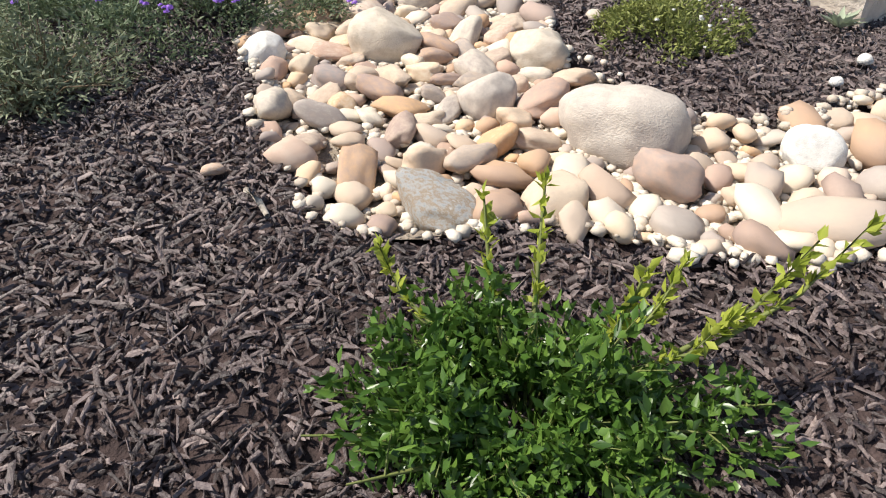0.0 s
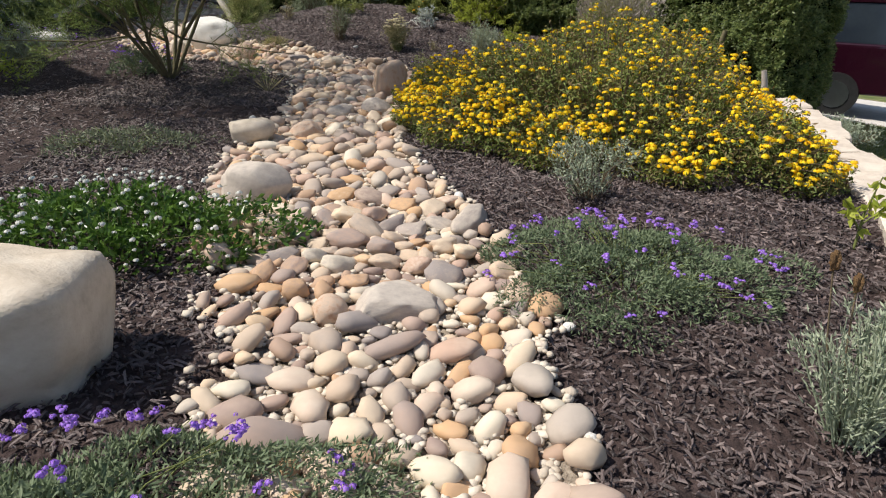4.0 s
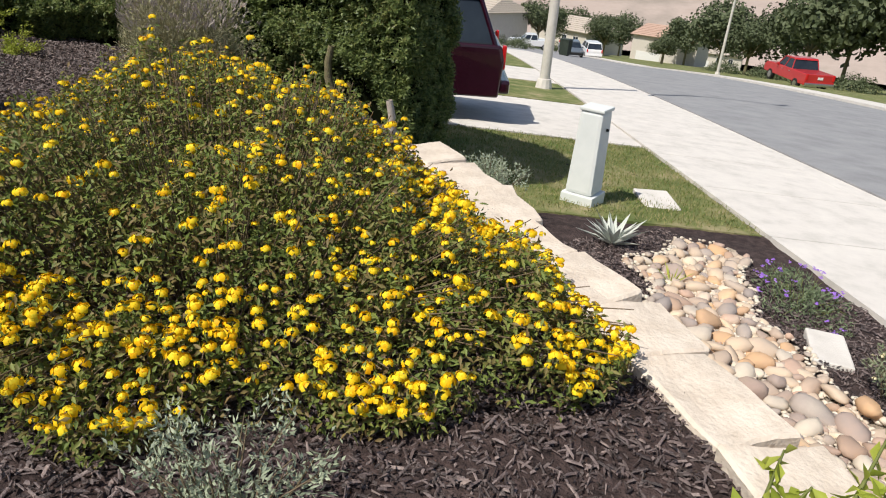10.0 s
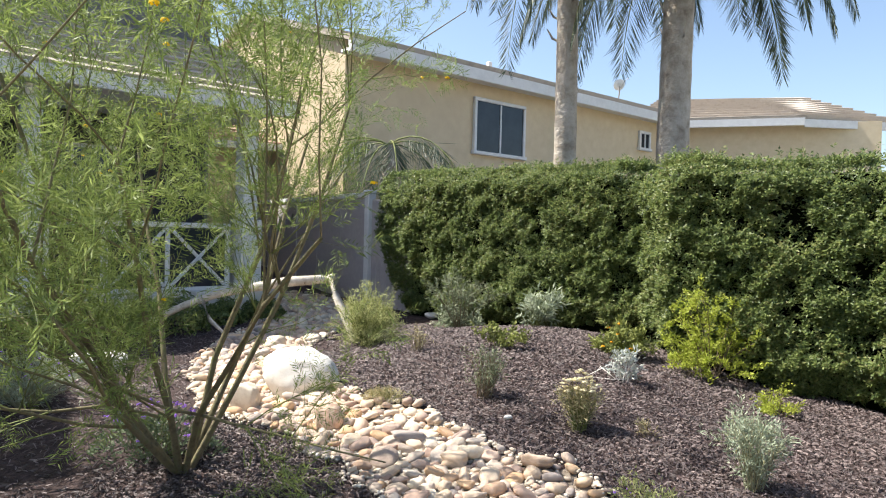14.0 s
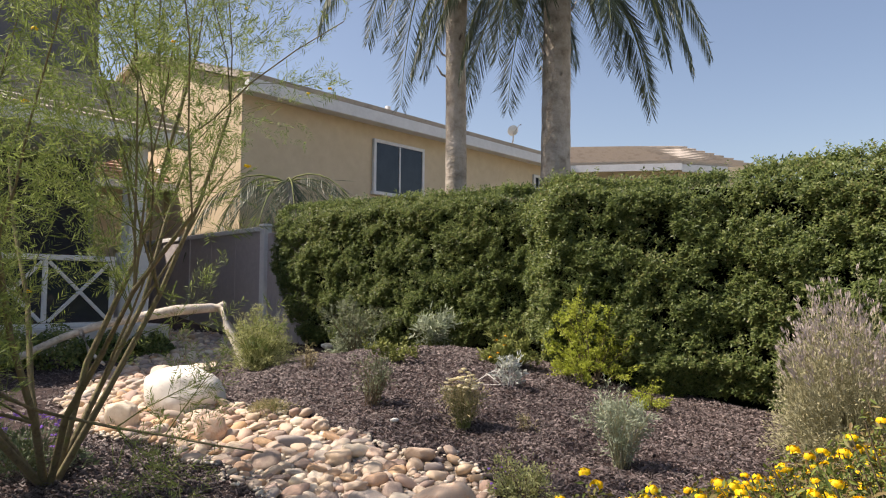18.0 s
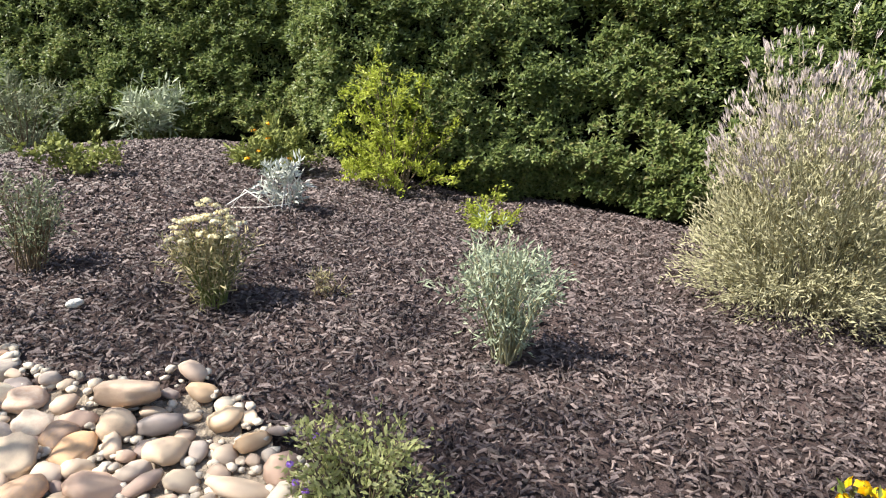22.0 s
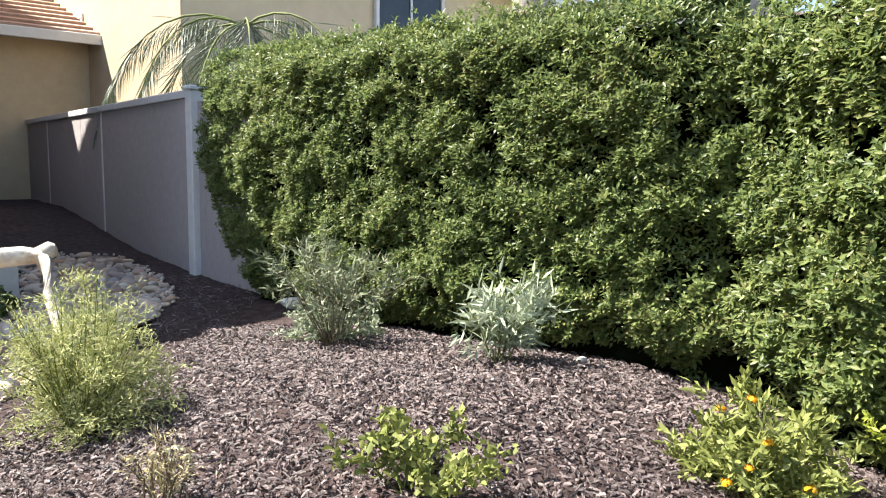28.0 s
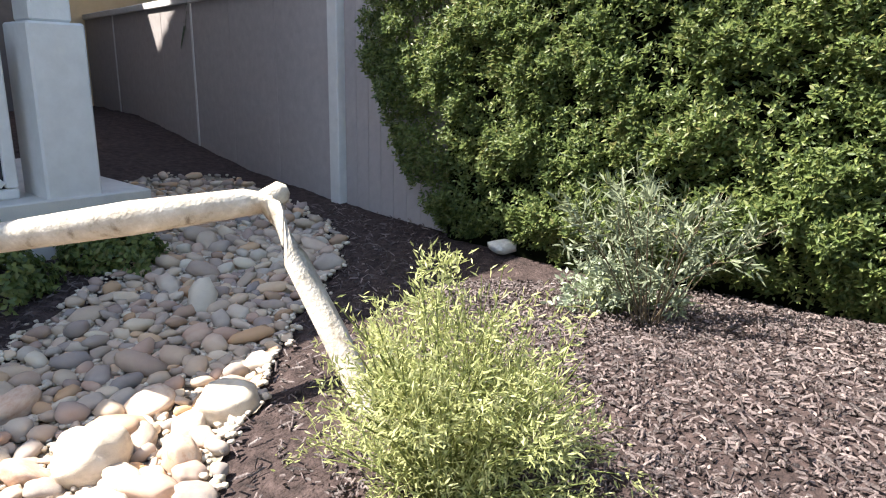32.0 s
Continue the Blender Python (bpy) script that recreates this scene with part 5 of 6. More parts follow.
# ---- small things on the mulch ----
def stick(x0, y0, x1, y1, r, label, m):
    p = [(Vector((x0, y0, gz(x0, y0) + 0.03)), r), (Vector(((x0 + x1) / 2 + 0.006, (y0 + y1) / 2, gz((x0 + x1) / 2, (y0 + y1) / 2) + 0.036)), r * 0.9), (Vector((x1, y1, gz(x1, y1) + 0.03)), r * 0.8)]
    e = new("stick", tubes("stick", [p], m, 7))
    return tagged(e, label, "stick")


stick(-0.69, 1.38, -0.60, 1.28, 0.009, "bleached pale stick lying on dark mulch", DRIFT)
stick(0.72, 4.2, 0.98, 4.32, 0.008, "short grey stick lying on mulch near the wall", TWIG)
for x, y, s, m, label in ((-0.82, 1.47, .028, BOULDER_RED, "red-orange bark chip on dark mulch"), (-0.37, 1.29, .02, BOULDER_RED, "small red bark chip beside the creek"), (-3.35, 16.20, .1, BOULDER_WHITE, "white stone at the foot of the hedge"), (-1.02, 14.1, .03, BOULDER_WHITE, "small white pebble on the mound"), (-1.45, 10.75, .03, BOULDER_WHITE, "small white pebble on mulch")):
    ob = new("pebble" if s < .05 else "stone", rock_mesh("stone", int(s * 1000), 2, .25, m, .4))
    ob.matrix_basis = pose(x, y, gz(x, y) + s * 0.5 + 0.01, 0, 0, 30) @ Matrix.Diagonal((s * 1.2, s * .8, s * .6, 1))
    tagged(ob, label, "stone")
rosette("succulent", 1.11, 2.77, 14, .1, .03, LEAF_SAGE, "small grey-green succulent near the stone wall", 0.02)
for i in range(14):
    x, y = ((1.05, 3.1), (.95, 2.25), (1.1, 2.45), (.2, 2.75), (-.05, 3.3), (.0, 3.9), (-.1, 4.6), (-.35, 5.4), (-.55, 6.1), (-1.95, 5.0), (-1.9, 6.0), (-2.0, 7.4), (-.75, 9.1), (-1.0, 9.95))[i]
    ob = new("pebble", rock_mesh("pebble", 60 + i % 5, 2, .2, BOULDER_WHITE if i % 3 else BOULDER_CREAM, .2))
    s = .02 + .004 * (i % 4)
    ob.matrix_basis = pose(x, y, gz(x, y) + s * .6 + .012, 0, 0, 40 * i) @ Matrix.Diagonal((s * 1.2, s, s * .7, 1))
    tagged(ob, "stray pale pebble on mulch at the creek's edge", "pebble", "stray pebbles")

# twisted pale driftwood
DZ = gz(-4.3, 14.2)
drift = empty("driftwood", -4.3, 14.2, DZ, 0, "weathered pale driftwood branch arching over the dry creek", "driftwood")
pts = [(-6.6, 13.45, .55, .05), (-6.1, 13.65, .82, .055), (-5.7, 13.8, .97, .055), (-5.4, 13.9, 1.04, .055), (-4.76, 13.9, 1.16, .06), (-4.4, 14.15, 1.19, .06), (-4.3, 14.2, 1.18, .065), (-4.15, 14.05, .98, .055), (-3.95, 13.9, .72, .05), (-3.75, 13.75, .42, .045)]
part("limb", tubes("limb", [[(Vector((x + 4.3, y - 14.2, z - DZ)), r * (1 + .15 * math.sin(5 * i))) for i, (x, y, z, r) in enumerate(pts)]], DRIFT, 10), DRIFT, drift)
part("stub", tubes("stub", [[(Vector((-.02, 0, 1.19 - DZ)), .055), (Vector((.04, .03, 1.23 - DZ)), .05), (Vector((.06, .04, 1.24 - DZ)), .02)]], DRIFT, 8), DRIFT, drift)
part("side_limb", tubes("side_limb", [[(Vector((-1.6, -.5, .9 - DZ)), .035), (Vector((-1.35, -.7, .65 - DZ)), .03), (Vector((-1.1, -.8, .52 - DZ)), .018)]], DRIFT, 8), DRIFT, drift)

# ---- airy tree ----
tree = empty("cassia_tree", -3.4, 9.5, gz(-3.4, 9.5) - 0.02, 0, "airy small tree with green stems and thread-like leaves", "tree")
limbs, twigs = [], []
R.seed(21)


def grow(p, d, length, r, level):
    n = 5
    pts, q = [], Vector(p)
    for i in range(n):
        pts.append((q.copy(), r * (1 - 0.6 * i / (n - 1))))
        d = (d + Vector(R.normal(0, 0.10, 3)) + Vector((0, 0, 0.05))).normalized()
        q = q + d * length / (n - 1)
    if any((9.6 + v.y > 10.7 and v.z < 2.5) or (v.x > 1.0 and v.y > 0.3 and v.z < 2.6) or (v.x > 1.55 and v.z < 3.0) or v.x > 2.3 for v, _ in pts):
        return
    (limbs if level < 2 else twigs).append(pts)
    if level >= 3:
        return
    kids = (7, 7, 6)[level]
    for k in range(kids):
        i = 1 + int(R.randint(0, n - 1))
        side = Vector(R.normal(0, 1, 3))
        side = (side - side.dot(d) * d).normalized()
        nd = (d * 0.75 + side * (0.75 if level < 2 else 0.8) + Vector((0, 0, 0.12))).normalized()
        grow(pts[i][0], nd, length * (0.62, 0.55, 0.5)[level] * R.uniform(.75, 1.15), pts[i][1] * 0.55, level + 1)


for a, tilt, l in ((0.2, .62, 2.6), (1.4, .5, 2.5), (2.6, .6, 2.6), (3.7, .45, 2.4), (4.9, .55, 2.2), (5.6, .8, 2.3), (0.9, .15, 3.0), (4.3, .85, 2.6), (4.75, 1.0, 2.7)):
    grow((0.04 * math.cos(a), 0.04 * math.sin(a), 0), Vector((math.cos(a) * tilt, math.sin(a) * tilt, 1)).normalized(), l, 0.024, 0)
V, F = tube_arrays(limbs, 6)
part("trunk", mesh_of("trunk", V, F, BARK, True), BARK, tree)
V, F = tube_arrays(twigs, 3)
part("branch", mesh_of("branch", V, F, STEM_GREEN, True), STEM_GREEN, tree)
TP = np.array([[*p] for t in twigs for p, _ in t[1:]])
TDr = np.array([[*(t[-1][0] - t[0][0])] for t in twigs for _ in t[1:]])
# each leaf: a thin axis with pairs of narrow leaflets
q = R.randint(0, len(TP), 10500)
AX = unit(unit(TDr[q]) * 0.75 + R.normal(0, 0.5, (len(q), 3)) + np.array([0, 0, 0.1]))
B0 = TP[q] + R.normal(0, 0.02, (len(q), 3))
SD = unit(np.cross(AX, R.normal(0, 1, AX.shape)))
AL = 0.1 + 0.08 * R.rand(len(q))
PP, DD = [], []
for j in range(7):
    for sgn in (-1, 1):
        PP.append(B0 + AX * (AL * (0.12 + 0.14 * j))[:, None])
        DD.append(AX * 0.75 + SD * sgn * 0.8 + R.normal(0, 0.12, AX.shape))
PP, DD = np.concatenate(PP), np.concatenate(DD)
part("crown", leaves("crown", PP, DD, 0.034 + 0.026 * R.rand(len(PP)), 0.0058, LEAF_FINE, 0.1), LEAF_FINE, tree)
tp = np.array([[*t[-1][0]] for t in twigs])
P = tp[np.argsort(-tp[:, 2])[:: max(1, len(tp) // 90)][:90]]
part("blossom", blobs("blossom", P, 0.032, YELLOW), YELLOW, tree, "scattered yellow flowers")

# ---- palms behind the hedge ----
def palm(x, y, r, h, fronds, seed, boots):
    e = empty("palm_tree", x, y, 0.5, seed * 40, "tall queen palm with pale ringed trunk and drooping fronds", "palm tree", "palms behind the hedge")
    rows = []
    for i in range(26):
        f = i / 25
        rr = r * (1.08 - 0.22 * f) * (1 + 0.035 * (i % 2)) * (1 + (0.5 * (1 - abs(f - 0.86) / 0.14) if f > 0.72 and boots else 0))
        rows.append((Vector((0.05 * math.sin(3 * f + seed), 0.05 * math.cos(2 * f), h * f)), rr))
    part("trunk", tubes("trunk", [rows], PALM_BARK, 14), PALM_BARK, e)
    L = []
    for i in range(14 if boots else 8):
        a, z = R.rand() * 6.283, h * (0.62 + 0.3 * R.rand())
        b = Vector((r * math.cos(a), r * math.sin(a), z))
        L.append([(b * 1 - Vector((r * .3 * math.cos(a), r * .3 * math.sin(a), 0)), .03), (b + Vector((.07 * math.cos(a), .07 * math.sin(a), .07)), .02), (b + Vector((.16 * math.cos(a), .16 * math.sin(a), .22)), .008)])
    stuff(part("leaf_base", tubes("leaf_base", L, PALM_BARK, 5), PALM_BARK, e, "broken old leaf bases"))
    for i in range(fronds):
        a = 6.283 * i / fronds + R.uniform(-.2, .2)
        up = R.uniform(.1, 1.1)
        ln = R.uniform(2.6, 3.4)
        pts, d, q = [], Vector((math.cos(a), math.sin(a), up)).normalized(), Vector((0, 0, h))
        for j in range(12):
            pts.append((q.copy(), .022 * (1 - .85 * j / 11)))
            d = (d + Vector((0, 0, -0.27))).normalized()
            q = q + d * ln / 11
        V, F = tube_arrays([pts], 5)
        fr = part("frond", mesh_of("frond", V, F, STEM_GREEN, True), STEM_GREEN, e)
        PP, DD, LL = [], [], []
        side = Vector((-math.sin(a), math.cos(a), 0))
        for j in range(110):
            f = 0.12 + 0.88 * j / 109
            g = f * 10.99
            p = pts[int(g)][0].lerp(pts[int(g) + 1][0], g - int(g)) if int(g) < 11 else pts[11][0]
            for s in (-1, 1):
                PP.append(p[:])
                DD.append((side * s * 0.8 + (pts[min(11, int(g) + 1)][0] - pts[int(g)][0]).normalized() * 0.5 + Vector((0, 0, -0.8 + R.normal(0, .3))))[:])
                LL.append(0.55 * math.sin(math.pi * (0.15 + 0.8 * f)) + .15)
        part("leaflet", leaves("leaflet", np.array(PP), np.array(DD), np.array(LL), 0.014, PALM_LEAF, 0.2), PALM_LEAF, fr)
    return e


palm(-1.31, 15.65, 0.16, 6.7, 19, 1, True)
palm(0.22, 15.65, 0.22, 6.05, 24, 2, False)
palm(-5.6, 20.9, 0.12, 3.4, 10, 3, True)

# ---- fence ----
def oriented(a, b):
    return math.degrees(math.atan2(b[1] - a[1], b[0] - a[0]))


fence = empty("fence", -4.94, 17.7, 0.5, 0, "grey painted panel fence with white cap and corner post", "fence", kind="structure")
FD = Vector((-0.7325, 0.681))
ang = math.degrees(math.atan2(FD.y, FD.x))
for k in range(5):
    s0, s1 = 0.08 + k * 3.35, 0.08 + (k + 1) * 3.35
    for j in range(3):
        w = (s1 - s0) / 3
        m = s0 + (j + .5) * w
        pn = part("panel", box(w - .006, .04, 2.0, (0, 0, 0), .004, 1), FENCE, fence)
        pn.matrix_basis = pose(FD.x * m, FD.y * m, 0, 0, 0, ang)
    tr = part("batten", box(.05, .06, 2.02, (0, 0, 0), .005, 1), TRIM, fence)
    tr.matrix_basis = pose(FD.x * s1, FD.y * s1, 0, 0, 0, ang)
    cp = part("cap_rail", box(s1 - s0 - .004, .11, .09, (0, 0, 2.0), .008, 1), TRIM, fence)
    cp.matrix_basis = pose(FD.x * (s0 + s1) / 2, FD.y * (s0 + s1) / 2, 0, 0, 0, ang)
part("post", box(.16, .16, 2.12, (0, 0, -.05), .01, 1), TRIM, fence, "white weathered corner post").matrix_basis = pose(0, 0, 0, 0, 0, ang)
part("post_cap", box(.2, .2, .05, (0, 0, 2.075), .01, 1), TRIM, fence).matrix_basis = pose(0, 0, 0, 0, 0, ang)
RD = Vector((0.747, -0.665))
for k in range(8):
    m = 0.1 + (k + .5) * .18
    part("board", box(.176, .03, 1.95, (0, 0, 0), .004, 1), FENCE, fence).matrix_basis = pose(RD.x * m, RD.y * m, 0, 0, 0, math.degrees(math.atan2(RD.y, RD.x)))


# ---- houses ----
def tiled_roof(parent, a, b, c, d, material, courses=12, name="roof"):
    """A sloping roof plane a-b (eave) to d-c (ridge): a deck with overlapping courses of tiles."""
    A, B, C, D = map(Vector, (a, b, c, d))
    n = (B - A).cross(D - A).normalized()
    if n.z < 0:
        n = -n

    def slab(l0, r0, r1, l1, u0, u1, w):
        bm = bmesh.new()
        v = [bm.verts.new(q) for q in (l0 + n * u0, r0 + n * u0, r1 + n * u1, l1 + n * u1, l0 + n * w, r0 + n * w, r1 + n * w, l1 + n * w)]
        for f in ((0, 1, 2, 3), (7, 6, 5, 4), (0, 4, 5, 1), (1, 5, 6, 2), (2, 6, 7, 3), (3, 7, 4, 0)):
            bm.faces.new([v[q] for q in f])
        bmesh.ops.recalc_face_normals(bm, faces=bm.faces)
        return bm
    deck = part(name, slab(A, B, C, D, 0.0, 0.0, -0.05), material, parent)
    for i in range(courses):
        f0, f1 = i / courses, (i + 1) / courses
        part("course", slab(A.lerp(D, f0), B.lerp(C, f0), B.lerp(C, f1), A.lerp(D, f1), .08, .02, .004), material, deck)
    return deck


def window(parent, at, ang, w, h, label="", pane=None):
    e = part("window", box(w - .1, .03, h - .1, (0, 0, .05), .003, 1), pane or GLASS, parent, label)
    e.matrix_basis = Matrix.Translation(at) @ pose(0, 0, 0, 0, 0, ang)
    for nm, bm in (("frame", box(w, .07, .07, (0, -.01, h - .07), .006, 1)), ("sill", box(w + .06, .1, .07, (0, -.02, 0), .008, 1)), ("frame", box(.07, .068, h - .144, (-w / 2 + .035, -.01, .072), .006, 1)), ("frame", box(.07, .068, h - .144, (w / 2 - .035, -.01, .072), .006, 1)), ("mullion", box(.04, .05, h - .146, (0, -.012, .073), .004, 1))):
        part(nm, bm, TRIM, e)
    return e


# the house beyond the creek: grey, two storeys, with a tiled porch
HA, HDir = (-9.91, 10.88), Vector((0.5635, 0.826))
HN = Vector((-0.826, 0.5635))
hang = math.degrees(math.atan2(HDir.y, HDir.x))
house = empty("house", HA[0], HA[1], -0.08, 0, "grey two-storey stucco house with white trim and tiled porch roof", "house")


def hp(s, off, z):
    return Vector((HDir.x * s + HN.x * off, HDir.y * s + HN.y * off, z))


def hbox(name, s0, s1, o0, o1, z0, z1, m, bev=.01, label=""):
    ob = part(name, box(s1 - s0, o1 - o0, z1 - z0, (0, 0, 0), bev, 1), m, house, label)
    c = hp((s0 + s1) / 2, (o0 + o1) / 2, z0)
    ob.matrix_basis = pose(c.x, c.y, c.z, 0, 0, hang)
    return ob


hbox("porch_slab", -1.4, 6.6, -.25, 2.2, .3, .93, CONCRETE)
hbox("wall", -1.2, 6.4, 2.2, 7.5, .5, 7.0, STUCCO_GREY)
hbox("wing", -6.5, -1.3, -1.2, 7.4, .4, 7.6, STUCCO_GREY)
# added panel over the wall; its near-black colour is the porch's shade
hbox("porch_wall", -1.1, 6.3, 2.12, 2.196, .934, 3.85, mat("porch_shade", [(.03, .03, .035), (.05, .05, .055)], 5, .8, .2, 80), .004, "near-black panel standing in for shade inside the porch")
hbox("fascia", -1.25, 6.75, -.5, -.38, 3.78, 4.0, TRIM)
hbox("soffit", -1.2, 6.6, -.37, 2.19, 3.86, 3.92, TRIM)
tiled_roof(house, hp(-1.2, -.45, 3.98), hp(6.8, -.45, 3.98), hp(6.8, 2.15, 5.4), hp(-1.2, 2.15, 5.4), TILE, 9)
hbox("fascia", -1.5, 6.7, 1.72, 1.86, 6.95, 7.22, TRIM)
hbox("soffit", -1.4, 6.6, 1.87, 2.5, 7.01, 7.06, TRIM)
tiled_roof(house, hp(-1.5, 1.75, 7.2), hp(6.8, 1.75, 7.2), hp(6.8, 5, 8.2), hp(-1.5, 5, 8.2), TILE, 14)
# back slope and gable below are added so the house shades the fence
tiled_roof(house, hp(6.8, 8.4, 7.2), hp(-1.5, 8.4, 7.2), hp(-1.5, 5, 8.2), hp(6.8, 5, 8.2), TILE, 10)
bm = bmesh.new()
ga = [[bm.verts.new(hp(s, o, z)) for o, z in ((2.2, 7.004), (7.5, 7.004), (7.5, 7.35), (5.0, 8.1), (2.2, 7.3))] for s in (6.2, 6.4)]
bm.faces.new(ga[0])
bm.faces.new(ga[1][::-1])
for i in range(5):
    bm.faces.new((ga[0][i], ga[0][(i + 1) % 5], ga[1][(i + 1) % 5], ga[1][i]))
bmesh.ops.recalc_face_normals(bm, faces=bm.faces)
part("gable", bm, STUCCO_GREY, house)
# unseen wing, added to cast shade on the far fence panels
hbox("rear_wing", 3.0, 8.8, 7.6, 11.5, 0.4, 7.4, STUCCO_GREY)
tiled_roof(house, hp(-6.6, -1.7, 7.3), hp(-6.6, 3, 9.4), hp(-1.0, 3, 9.4), hp(-1.0, -1.7, 7.3), TILE, 2)
hbox("gable_trim", -1.28, -1.1, -1.5, 2.1, 7.3, 7.62, TRIM)
hbox("column_base", 5.9, 6.26, -.22, .22, .5, 2.08, TRIM, .015)
hbox("column", 5.95, 6.21, -.15, .15, 2.084, 3.78, TRIM, .015)
for s in (-.02, 2.95):
    hbox("column_base", s - .19, s + .19, -.2, .2, .85, 2.1, TRIM, .015)
    hbox("column", s - .12, s + .12, -.13, .13, 2.104, 3.78, TRIM, .015)
# white braced panel between the right-hand columns
hbox("screen_glass", 3.95, 5.75, -.02, .02, 1.0, 1.92, GLASS)
for s0, s1, z0, z1 in ((3.85, 5.79, .93, 1.0), (3.85, 5.79, 1.92, 2.0), (3.85, 3.93, 1.004, 1.916), (5.71, 5.79, 1.004, 1.916), (4.75, 4.82, 1.004, 1.916)):
    hbox("screen_frame", s0, s1, -.05, .05, z0, z1, TRIM)
for s0, s1, k in ((4.82, 5.71, 1), (4.82, 5.71, -1), (3.93, 4.75, 1), (3.93, 4.75, -1)):
    L = math.hypot(s1 - s0, .9)
    ob = part("brace", box(L - .04, .03, .05, (0, 0, -.025), .004, 1), TRIM, house)
    c = hp((s0 + s1) / 2, -.045 - .004 * k, 1.46)
    ob.matrix_basis = pose(c.x, c.y, c.z, 0, 0, hang) @ pose(0, 0, 0, 0, -math.degrees(math.atan2(.9, s1 - s0)) * k, 0)
for s, w in ((.1, 1.05), (2.05, 1.05)):
    window(house, hp(s, 2.16, 5.78), hang, w, .95, "small upper window with pale blinds drawn", BLIND)
window(house, hp(4.0, 2.1, 1.9), hang, 1.6, 1.4, "dark porch window")
# deep shade on the door is put into its black colour
hbox("front_door", 1.0, 2.0, 2.05, 2.115, .938, 3.0, DOOR_SHADE, .01, "front door coloured near black for deep shade")
walkway = part("front_path", box(1.2, 5.0, .1, (0, 0, 0), .01, 1), CONCRETE, None)
walkway.matrix_basis = pose(-9.2, 8.2, .40, 0, 0, 25)
tagged(walkway, "pale concrete front path leading to the porch", "path", kind="structure")
planter = empty("planter_pot", -9.76, 10.48, .85, 0, "blue glazed pot at the porch column", "pot")
part("body", cyl(.14, .19, .45, (0, 0, 0), 18), mat("blue_glaze", [(.02, .03, .12), (.04, .06, .2)], 6, .25, .1, 30), planter)
part("rim", cyl(.2, .2, .05, (0, 0, .4505), 18), mat("pale_glaze", [(.3, .32, .4), (.4, .42, .5)], 6, .3, 0), planter)

# the cream house behind the hedge
ch = empty("house", -4.77, 24.78, -.64, 0, "cream stucco neighbouring house with white eaves and tiled roof", "house")
ch.matrix_basis = ch.matrix_basis @ Matrix.Scale(1.45, 4)
CD = Vector((0.603, 0.798))
CN = Vector((-0.798, 0.603))
cang = math.degrees(math.atan2(CD.y, CD.x))


def cbox(name, s0, s1, o0, o1, z0, z1, m, bev=.01, label=""):
    ob = part(name, box(s1 - s0, o1 - o0, z1 - z0, (0, 0, 0), bev, 1), m, ch, label)
    c = CD * (s0 + s1) / 2 + CN * (o0 + o1) / 2
    ob.matrix_basis = pose(c.x, c.y, z0, 0, 0, cang)
    return ob


def cp(s, off, z):
    return Vector((CD.x * s + CN.x * off, CD.y * s + CN.y * off, z))


cbox("wall", -2.6, 7.0, 0, 7.5, .3, 4.85, STUCCO_CREAM)
cbox("fascia", -2.75, 7.2, -.45, -.3, 4.72, 4.95, TRIM)
cbox("soffit", -2.7, 7.1, -.29, .02, 4.78, 4.84, TRIM)
tiled_roof(ch, cp(-2.75, -.45, 4.95), cp(7.3, -.45, 4.95), cp(7.3, 3.8, 6.3), cp(-2.75, 3.8, 6.3), TILE, 12)
tiled_roof(ch, cp(7.3, 8.0, 4.95), cp(-2.75, 8.0, 4.95), cp(-2.75, 3.8, 6.3), cp(7.3, 3.8, 6.3), TILE, 12)
bm = bmesh.new()
ga = [[bm.verts.new(cp(q, o, z)) for o, z in ((0.0, 4.852), (7.5, 4.852), (7.5, 5.04), (3.8, 6.22), (0.0, 5.02))] for q in (-2.6, -2.45)]
bm.faces.new(ga[0])
bm.faces.new(ga[1][::-1])
for i in range(5):
    bm.faces.new((ga[0][i], ga[0][(i + 1) % 5], ga[1][(i + 1) % 5], ga[1][i]))
bmesh.ops.recalc_face_normals(bm, faces=bm.faces)
part("gable", bm, STUCCO_CREAM, ch)
window(ch, cp(1.15, -.03, 3.35), cang, 1.5, 1.15, "sliding window with white frame")
window(ch, cp(6.4, -.03, 4.0), cang, .5, .5, "small square window")
window(ch, cp(-2.58, 3.5, 2.6), cang - 90, 1.2, 1.2, "side window with white frame")
cbox("vent", 1.4, 1.5, .6, .7, 5.1, 5.5, TRIM)
dish = empty("satellite_dish", -0.21, 29.84, 6.47, 0, "small grey satellite dish on the eave", "dish")
part("mast", tubes("mast", [[(Vector((0, 0, 0)), .025), (Vector((.05, -.1, .35)), .025), (Vector((.05, -.15, .6)), .025)]], CHROME, 6), CHROME, dish)
bm = cyl(.07, .2, .05, (0, 0, 0), 18)
ob = part("reflector", bm, PLASTIC_GREY, dish)
ob.matrix_basis = pose(.05, -.15, .62, 60, 0, 200)
part("feed_arm", tubes("feed_arm", [[(Vector((.05, -.15, .5)), .012), (Vector((.25, -.45, .75)), .012), (Vector((.32, -.45, .78)), .03)]], CHROME, 5), CHROME, dish)
hip = empty("house", 5.09, 35.2, -0.9, 0, "cream house with hipped tiled roof behind the hedge", "house")
hip.matrix_basis = hip.matrix_basis @ Matrix.Scale(1.35, 4)
part("wall", prism([(-3.2, -1.2), (3.0, -1.6), (3.4, 5), (-3, 5)], .2, 5.35), STUCCO_CREAM, hip)
